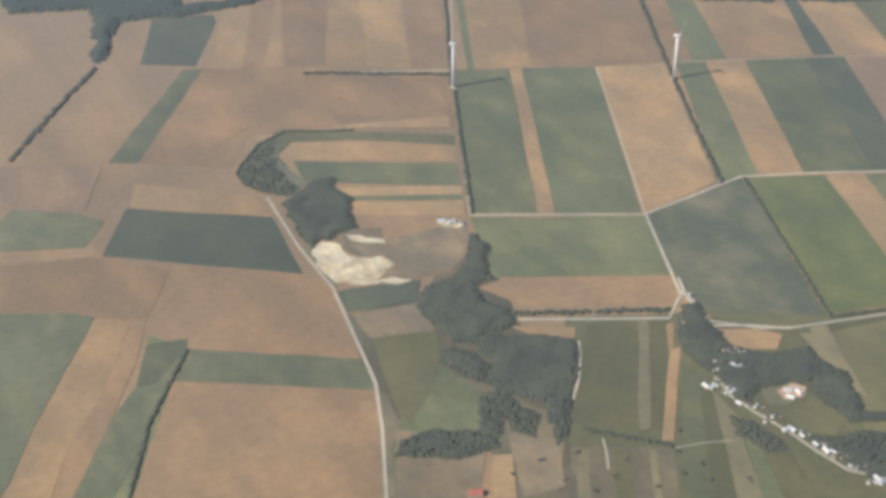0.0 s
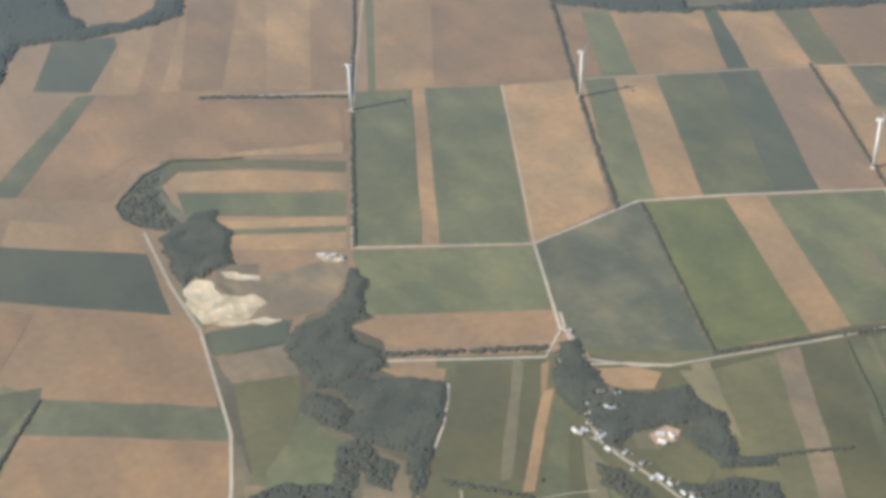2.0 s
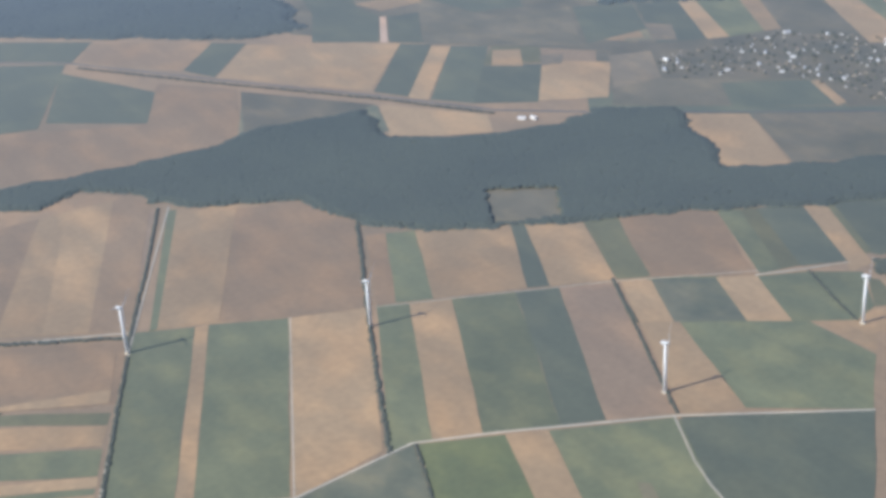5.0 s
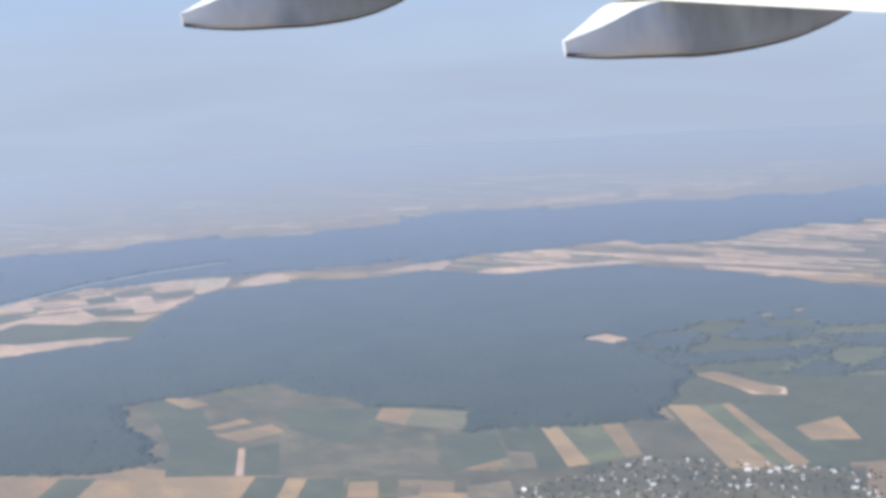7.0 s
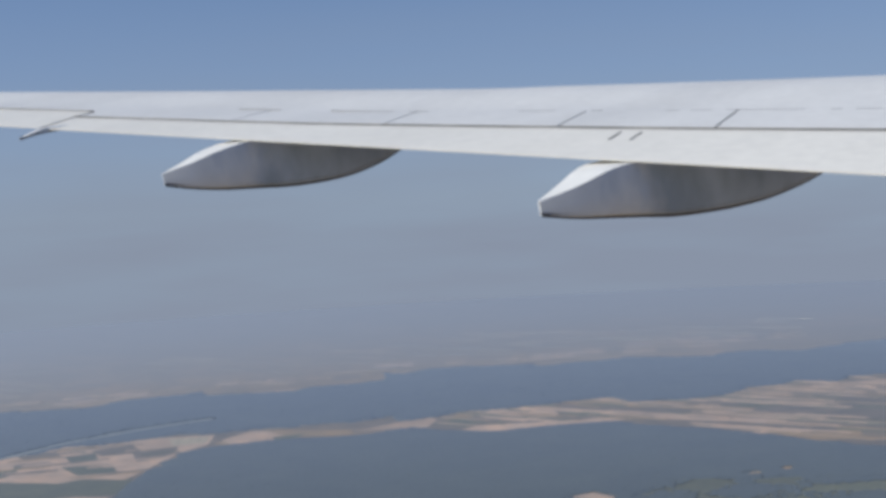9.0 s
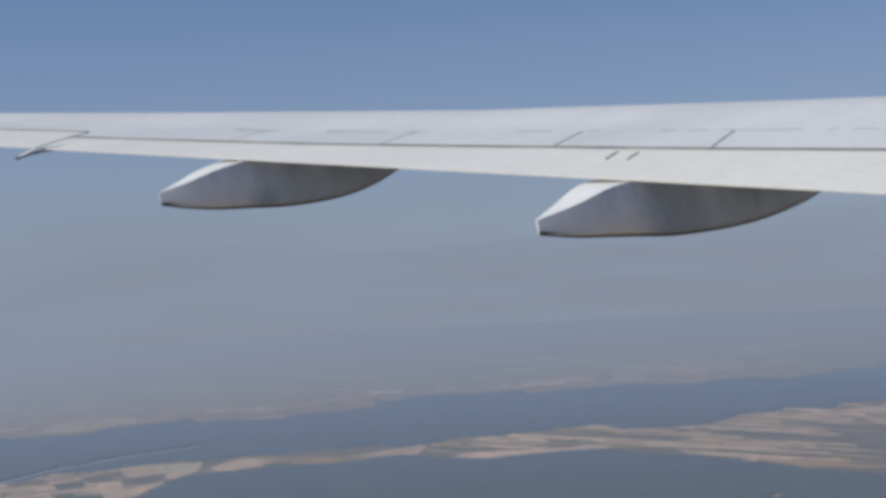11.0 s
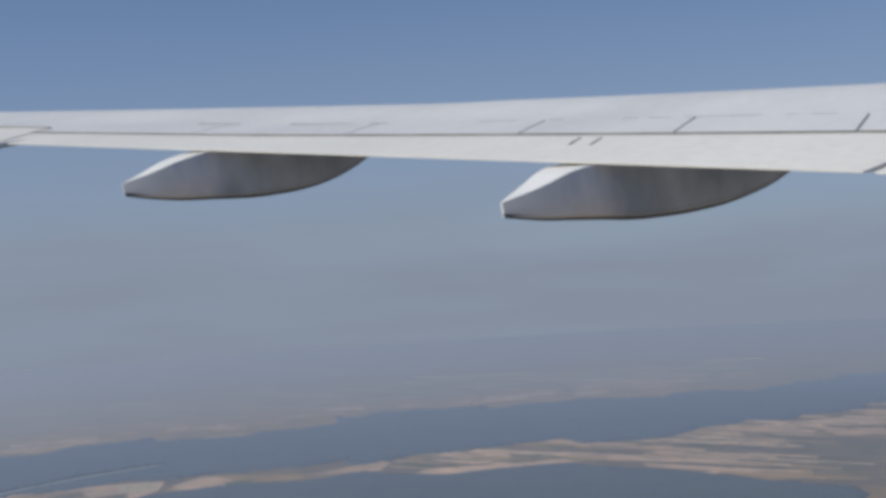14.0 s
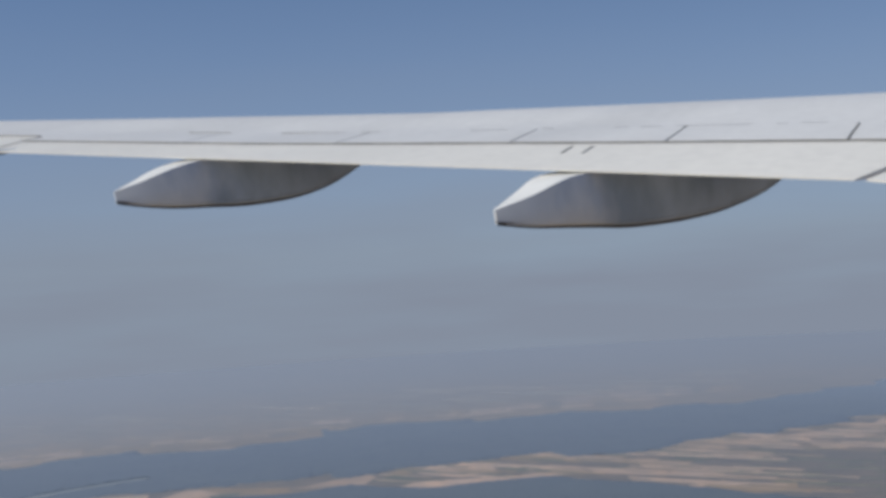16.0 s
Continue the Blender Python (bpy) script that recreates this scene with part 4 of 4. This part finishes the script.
strips(("plain", "plain", "haze", "dbrown"), 70, [(773, 2950), (1500, 2620), (2100, 2370), (2700, 2120), (2900, 2300), (2300, 2800), (1600, 3100), (900, 3300)], (0.35, -1), 120, 22, 4)
strips(("dgreen", "scrub", "mottle", "green", "olive"), 24, [(1720, 1380), (2350, 1120), (2350, 850), (1750, 1020)], (0.3, -1), 120, 18, 5)
strips(("pink", "pink", "tan", "dgreen"), 34, [(1427, 1745), (1632, 1536), (1779, 1696), (1605, 1820)], (0.26, -0.97), 90, 9, 12)
strips(("pink", "pink", "tan"), 60, [(1630, 1522), (1710, 1160), (2197, 1543), (1796, 1701)], (0.26, -0.97), 150, 9, 13)
strips(("pink", "tan", "plain", "haze", "pink"), 60, [(1026, 2558), (1240, 2529), (1528, 2373), (1860, 2346), (2100, 2199), (2577, 2016), (2696, 2119), (2192, 2306), (1602, 2506), (1074, 2704)], (0.8, -0.6), 75, 26, 14)
strips(("dgreen", "dbrown", "scrub", "pink"), 80, [(1427, 1745), (1632, 1536), (1700, 1420), (2200, 1200), (2350, 1350), (2200, 1560), (1796, 1690), (1605, 1810)], (0.26, -0.97), 48, 7, 21)
strips(("pink", "tan", "pink", "dbrown"), 44, [(1060, 2600), (1528, 2410), (1860, 2370), (2100, 2240), (2577, 2050), (2640, 2100), (2150, 2320), (1580, 2500), (1090, 2690)], (0.8, -0.6), 48, 16, 22)


# ---- wind turbines ----
def cone(bm, r0, r1, z0, z1, sides=16):
    return bmesh.ops.create_cone(bm, cap_ends=True, segments=sides, radius1=r0, radius2=r1, depth=z1 - z0, matrix=Matrix.Translation((0, 0, (z0 + z1) / 2)))


def turbine():
    top = new("wind_turbine")
    tagged(top, "white three-bladed wind turbine on a tapered tubular tower", "wind turbine", "turbines on the plain")
    bm = bmesh.new()
    cone(bm, 0.85, 0.55, 0, 26.2, 20)
    part("tower", bm, TOWER_WHITE, top, smooth=True)
    bm = bmesh.new()
    cone(bm, 1.6, 1.5, 0, 0.4, 24)
    part("foundation", bm, PLASTER[1], top, "round concrete foundation")
    bm = bmesh.new()
    bmesh.ops.create_cube(bm, size=1, matrix=Matrix.Translation((0.5, 0, 26.8)) @ Matrix.Diagonal((3.2, 1.3, 1.4, 1)))
    bmesh.ops.bevel(bm, geom=bm.edges[:], offset=0.22, segments=2, affect="EDGES")
    part("nacelle", bm, TOWER_WHITE, top)
    bm = bmesh.new()
    bmesh.ops.create_uvsphere(bm, u_segments=12, v_segments=8, radius=0.5, matrix=Matrix.Translation((-1.3, 0, 26.8)) @ Matrix.Diagonal((1.5, 1, 1, 1)))
    part("hub", bm, TOWER_WHITE, top, smooth=True)
    for k in range(3):
        bm = bmesh.new()
        rings = []
        for z, chord, thick in ((0.3, 0.35, 0.3), (1.8, 0.75, 0.2), (5, 0.5, 0.12), (9, 0.3, 0.06), (11.8, 0.1, 0.03)):
            rings.append([bm.verts.new((thick / 2 * math.cos(a), chord / 2 * math.sin(a), z)) for a in (i * math.pi / 4 for i in range(8))])
        for a, b in zip(rings, rings[1:]):
            for i in range(8):
                bm.faces.new((a[i], a[(i + 1) % 8], b[(i + 1) % 8], b[i]))
        bm.faces.new(rings[-1])
        blade = part("blade", bm, TOWER_WHITE, top, smooth=True)
        blade.matrix_basis = pose(-1.5, 0, 26.8, 90 + 120 * k + 84, 0, 0)
    return top


first = turbine()
first.matrix_basis = pose(337, 639, level(337, 639), 0, 0, 130)
for x, y, turn in ((453, 586, 128), (534, 442, 133), (656, 434, 126)):
    copy_thing(first, pose(x, y, level(x, y), 0, 0, turn))


# ---- houses ----
def house(wide, long, high, roof_mat, wall_mat, words):
    top = new("house")
    tagged(top, words, "house")
    bm = bmesh.new()
    bmesh.ops.create_cube(bm, size=1, matrix=Matrix.Translation((0, 0, high / 2)) @ Matrix.Diagonal((wide, long, high, 1)))
    part("wall", bm, wall_mat, top)
    bm = bmesh.new()
    w, k, rise = wide / 2 + 0.15, long / 2 + 0.15, wide * 0.36
    v = [bm.verts.new(c) for c in ((-w, -k, high - 0.05), (w, -k, high - 0.05), (w, k, high - 0.05), (-w, k, high - 0.05), (0, -k, high + rise), (0, k, high + rise))]
    for f in ((0, 1, 4), (2, 3, 5), (1, 2, 5, 4), (3, 0, 4, 5), (0, 3, 2, 1)):
        bm.faces.new([v[i] for i in f])
    roof = part("roof", bm, roof_mat, top)
    for s in (-1, 1):
        for y in (-0.25, 0.25):
            bm = bmesh.new()
            bmesh.ops.create_cube(bm, size=1, matrix=Matrix.Translation((s * (wide / 2 + 0.01), y * long, high * 0.55)) @ Matrix.Diagonal((0.04, 0.35, 0.4, 1)))
            part("window", bm, OPENING, top)
    bm = bmesh.new()
    bmesh.ops.create_cube(bm, size=1, matrix=Matrix.Translation((wide / 2 + 0.01, 0, high * 0.4)) @ Matrix.Diagonal((0.05, 0.34, high * 0.72, 1)))
    part("door", bm, DOOR_PAINT, top, "brown wooden door")
    bm = bmesh.new()
    bmesh.ops.create_cube(bm, size=1, matrix=Matrix.Translation((wide * 0.16, long * 0.22, high + wide * 0.32)) @ Matrix.Diagonal((0.28, 0.28, 0.55, 1)))
    part("chimney", bm, ROOFS[0], roof, "brick chimney")
    return top


KINDS = [house(3.0, 4.6, 1.4, ROOFS[0], PLASTER[0], "white house with a red clay tile roof in the village"),
         house(2.9, 4.2, 1.5, ROOFS[1], PLASTER[0], "white house with a grey roof in the village"),
         house(3.1, 5.4, 1.3, ROOFS[3], PLASTER[1], "cream house with a brown tile roof in the village"),
         house(3.4, 7.2, 1.7, ROOFS[2], PLASTER[0], "white shed with a pale sheet metal roof"),
         house(5.2, 7.0, 1.3, RED_ROOF, PLASTER[1], "cream barn with a faded red sheet roof")]


def settle(kind, x, y, turn, size=1.0):
    """The first of a kind is moved to its place, all others are copies."""
    k = KINDS[kind]
    m = pose(x, y, level(x, y), 0, 0, turn) @ Matrix.Scale(size, 4)
    if "group" in k:
        copy_thing(k, m)
    else:
        k["group"] = "village houses"
        k.matrix_basis = m


VILLAGE = [(854, 845), (938, 840), (985, 825), (1020, 765), (1100, 645), (1010, 560), (912, 645), (905, 707), (885, 765), (827, 792)]
for i in range(40):
    for j in range(40):
        x, y = 820 + i * 7.5 + village.uniform(-3.6, 3.6), 550 + j * 7.5 + village.uniform(-3.6, 3.6)
        if village.random() < 0.4 + 0.3 * math.sin(x * 0.11 + 1.5 * math.sin(y * 0.07)) and inside(np.array([x]), np.array([y]), VILLAGE)[0]:
            settle(village.choices((0, 1, 2, 3), (4, 4, 3, 4))[0], x, y, village.choice((-40, 50)) + village.uniform(-9, 9), village.uniform(0.38, 0.85))
for x, y in HAMLET:
    for k in range(3):
        settle(village.choices((0, 1, 2, 3), (4, 6, 3, 2))[0], x + k * village.uniform(1.2, 2.6), y - k * village.uniform(0.5, 2.2), village.choice((12, 102)) + village.uniform(-18, 18), village.uniform(0.4, 0.66))
for x, y in YARD:
    settle(3, x, y, village.uniform(0, 90), 0.6)
for x, y, kind in ((699, 791, 3), (692, 796, 3), (266, 508, 3), (262, 511, 3), (975, 822, 3), (1010, 745, 3), (269, 504, 1), (855, 832, 3), (184, 335, 4)):
    settle(kind, x, y, village.uniform(0, 90), 0.7 if y < 600 else 1.0)
SHRUBS = [(258, 308), (263, 319), (234, 318), (224, 315), (271, 329), (217, 326), (245, 306), (266, 309), (264, 300), (243, 324), (229, 337), (277, 293), (201, 338), (215, 339)]
shrub_x, shrub_y = (np.array([p[k] + village.uniform(-1, 1) for p in SHRUBS for _ in range(3)]) for k in (0, 1))
tagged(canopy("shrubs", shrub_x, shrub_y, 0.7, 0.8, GROVE), "single dark shrubs between narrow meadow strips", "shrubs", kind="stuff")
VILLAGE_TREES = scatter(VILLAGE, 11.0, 9)
tagged(canopy("grove", VILLAGE_TREES[0], VILLAGE_TREES[1], 1.5, 1.5, GROVE), "dark garden trees between the village houses", "trees", kind="stuff")


# ---- aircraft wing ----
# built along the aircraft's own axes: x ahead, y outboard, z up, from the window seat
wing = new("aircraft_wing")
wing.matrix_basis = pose(227.59, -0.00, ALTITUDE, 4.39, -10.52, -0.00)   # banked and climbing
tagged(wing, "white airliner wing with flaps, spoilers and flap track fairings", "wing")


def trailing(y):
    """Where the trailing edge runs: x and z at that span."""
    if y < 4.5:
        return 6.22 + 0.02 * (4.5 - y), -1.5 - 0.09 * (4.5 - y)
    return 6.22 - 0.3300 * (y - 4.5), -1.5 + 0.106 * (y - 4.5)


def chord(y):
    return 4.0 - 0.181 * (y - 4.5) if y >= 4.5 else 4.0 + 0.51 * (4.5 - y)


def half_thick(s):
    return 0.41 * (0.2969 * math.sqrt(max(s, 0)) - 0.126 * s - 0.3516 * s * s + 0.2843 * s ** 3 - 0.1005 * s ** 4)


def crest(y, s):
    """The rounded fullness of the fore part of the wing, sized to fit the camera's view; it runs out at the spoilers'
    hinge line.
    """
    full = 0.065 + 0.03 * max(0.0, 1 - abs(y - 8.8) / 3.0) - 0.008 * max(0.0, y - 11.5)
    u = min(1.0, max(0.0, (s - 0.2) / 0.385))
    return full * (1 - u * u * (3 - 2 * u)) * (1 - math.exp(-s / 0.025))


def skin(y, s, upper=True, lift=0.0):
    """A point of the wing's surface at span y and fraction s of the chord from the leading edge."""
    x, z = trailing(y)
    c = chord(y)
    t = half_thick(s) * c * (1 - 0.035 * max(0, y - 5))
    return Vector((x + c * (1 - s), y, z - (0.06 + min(0.06, 0.014 * max(0, y - 5))) * c * (1 - s) + (t + crest(y, s) if upper else -0.9 * t) + lift))


def panel(name, y0, y1, s0, s1, mat, deep, lift=0.0, label="", across=12, along=8, sweep=0.0):
    """A closed shell: the upper skin between two spans and two chord fractions, and a lower face."""
    bm = bmesh.new()
    grid = {}
    for i in range(across + 1):
        for j in range(along + 1):
            y = y0 + (y1 - y0) * i / across
            a, b = (s + 0.0075 * max(0, y - 5) if 0.73 < s < 0.8 else s for s in (s0, s1))
            s = a + (b - a) * j / along
            up = skin(y, s, True, lift)
            low = skin(y, s, False) if deep is None else up - Vector((0, 0, deep))
            if deep is None and up.z - low.z < 0.008:
                low = up - Vector((0, 0, 0.008))
            if sweep:      # joints slant to fit the camera's view, roughly square to the swept hinge line
                up, low = (p + Vector((0.33 * -d, d, 0.106 * d)) for p in (up, low) for d in (sweep * chord(y) * (0.745 - s) * (min(1.0, max(0.0, (y - 4.6) / 5)) if name == "flap" else 1.0),))
            grid[i, j] = (bm.verts.new(up), bm.verts.new(low))
    for i in range(across):
        for j in range(along):
            for k in (0, 1):
                bm.faces.new([grid[a, b][k] for a, b in ((i, j), (i + 1, j), (i + 1, j + 1), (i, j + 1))])
    for i in range(across):
        for j in (0, along):
            bm.faces.new((grid[i, j][0], grid[i + 1, j][0], grid[i + 1, j][1], grid[i, j][1]))
    for j in range(along):
        for i in (0, across):
            bm.faces.new((grid[i, j][0], grid[i, j + 1][0], grid[i, j + 1][1], grid[i, j][1]))
    ob = part(name, bm, mat, wing, label)
    me = ob.data
    me.polygons.foreach_set("use_smooth", [True] * len(me.polygons))
    me.set_sharp_from_angle(angle=radians(30))
    return ob


panel("wing_box", 0.6, 15.4, 0.0, 0.585, WING_PAINT, None, label="grey painted wing skin", across=40, along=24)
# a dark sheet: its colour paints the shade inside the spoiler gaps
panel("shroud", 0.62, 15.38, 0.583, 0.7601, DARK_GREY, None, -0.03, "dark-coloured floor standing for the shade in the spoiler gaps", across=40)
panel("flap", 4.56, 11.65, 0.752, 1.0, FLAP_PAINT, None, -0.004, label="white outboard flap", across=30, sweep=0.6)
panel("flap", 0.7, 4.5, 0.752, 1.0, FLAP_PAINT, None, -0.004, label="white inboard flap", across=20, sweep=0.6)
panel("aileron", 11.685, 14.4, 0.69, 1.0, FLAP_PAINT, None, label="white aileron", across=10, sweep=0.6)
panel("wing_tip", 14.42, 15.4, 0.587, 1.0, WING_PAINT, None, across=6)
spans = (0.8, 2.6, 4.0, 5.14, 6.24, 7.3, 8.65, 10.0, 11.6)
for a, b in zip(spans, spans[1:]):
    panel("spoiler", a + 0.011, b - 0.011, 0.592, 0.744, WING_PAINT, 0.03, 0.009, "grey spoiler panel", sweep=0.42)
    # strip added behind each spoiler to paint the gap's shadow line
    panel("gap_strip", a + 0.004, b - 0.004, 0.7445, 0.7464, GAP, 0.03, 0.007, "dark strip painted as the shadow line of the gap", along=1)
panel("gap_strip", 11.75, 14.4, 0.6845, 0.6875, GAP, 0.03, 0.012, "dark strip painted as the shadow line of the gap", along=1)
for y in (6.68, 6.82):
    panel("seam", y - 0.008, y + 0.008, 0.78, 0.86, GAP, 0.006, 0.001, "thin dark seam on the flap", across=1, along=2, sweep=0.42)
for y, wide in ((6.3, 0.5), (5.86, 0.07), (5.66, 0.16), (6.92, 0.1), (6.72, 0.14), (7.9, 0.28), (7.45, 0.08), (8.85, 0.16), (9.35, 0.55), (10.3, 0.4), (4.9, 0.3), (5.2, 0.08)):
    panel("hinge_slot", y - wide / 2, y + wide / 2, 0.5873, 0.5915, GAP, 0.02, 0.016, "dark hinge slot", across=2, along=1)
panel("wing_box", 11.66, 14.4, 0.588, 0.684, WING_PAINT, None, across=10)


def fairing(y, tail, profile, wide):
    """A boat-shaped flap track fairing: a flat-topped body with upright sides and a rounded keel."""
    stations = [tuple(v) for v in profile]
    profile = []
    for k in range(len(stations) - 1):      # fair the lines between the stations
        p0, p1, p2, p3 = (np.array(stations[min(max(k + i, 0), len(stations) - 1)]) for i in (-1, 0, 1, 2))
        for u in (0.0, 0.25, 0.5, 0.75):
            profile.append(tuple(p1 + 0.5 * u * (p2 - p0 + u * (2 * p0 - 5 * p1 + 4 * p2 - p3 + u * (3 * (p1 - p2) + p3 - p0)))))
    profile.append(stations[-1])
    bm = bmesh.new()
    rings = []
    for x, high, low, half in profile:
        ring = []
        for a, b in ((-1, 1), (-1, 0.55), (-0.97, 0.25), (-0.8, 0.08), (-0.4, 0.0), (0.4, 0.0), (0.8, 0.08), (0.97, 0.25), (1, 0.55), (1, 1)):
            ring.append(bm.verts.new((x, y + a * half * wide, low + (high - low) * b)))
        rings.append(ring)
    for a, b in zip(rings, rings[1:]):
        for i in range(10):
            bm.faces.new((a[i], a[(i + 1) % 10], b[(i + 1) % 10], b[i]))
    bm.faces.new(rings[0])
    bm.faces.new(rings[-1])
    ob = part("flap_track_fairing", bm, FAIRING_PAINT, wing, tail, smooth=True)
    ob.data.set_sharp_from_angle(angle=radians(35))
    # a narrow dark strip added along the lower edge of the keel
    bm = bmesh.new()
    rows = []
    for x, high, low, half in profile[:-2]:
        near, rise = y - 0.8 * half * wide - 0.006, (high - low) * 0.08
        rows.append([bm.verts.new(p) for p in ((x, near, low + rise + 0.012), (x, near + 0.4 * half * wide, low - 0.006), (x, near + 0.4 * half * wide, low + 0.01), (x, near + 0.02, low + rise + 0.014))])
    for a, b in zip(rows, rows[1:]):
        for i in range(4):
            bm.faces.new((a[i], a[(i + 1) % 4], b[(i + 1) % 4], b[i]))
    bm.faces.new(rows[0])
    bm.faces.new(rows[-1])
    part("keel_strip", bm, DARK_GREY, ob, "narrow dark strip along the keel")
    return ob


fairing(6.28, "stained white flap track fairing with shade-grey sides and a blunt tail",
        ((5.06, -1.44, -1.53, 0.05), (5.30, -1.40, -1.60, 0.55), (5.55, -1.345, -1.655, 0.9), (5.80, -1.35, -1.71, 1), (6.06, -1.36, -1.77, 1), (6.35, -1.37, -1.815, 1),
         (6.67, -1.39, -1.85, 1), (7.05, -1.42, -1.865, 0.95), (7.52, -1.46, -1.83, 0.8), (7.95, -1.5, -1.72, 0.5), (8.25, -1.55, -1.62, 0.2)), 0.17)
fairing(9.23, "stained white flap track fairing with shade-grey sides and a pointed tail",
        ((4.07, -1.13, -1.22, 0.04), (4.25, -1.10, -1.28, 0.5), (4.48, -1.05, -1.34, 0.9), (4.75, -1.03, -1.39, 1), (5.09, -1.05, -1.45, 1),
         (5.49, -1.08, -1.48, 1), (5.80, -1.1, -1.46, 0.9), (6.06, -1.12, -1.40, 0.75), (6.40, -1.15, -1.28, 0.4)), 0.15)
fairing(11.2, "small pale fairing tip at the aileron's edge",
        ((3.78, -0.83, -0.838, 0.3), (3.9, -0.80, -0.825, 0.8), (4.02, -0.787, -0.822, 1), (4.2, -0.80, -0.83, 0.6)), 0.05)
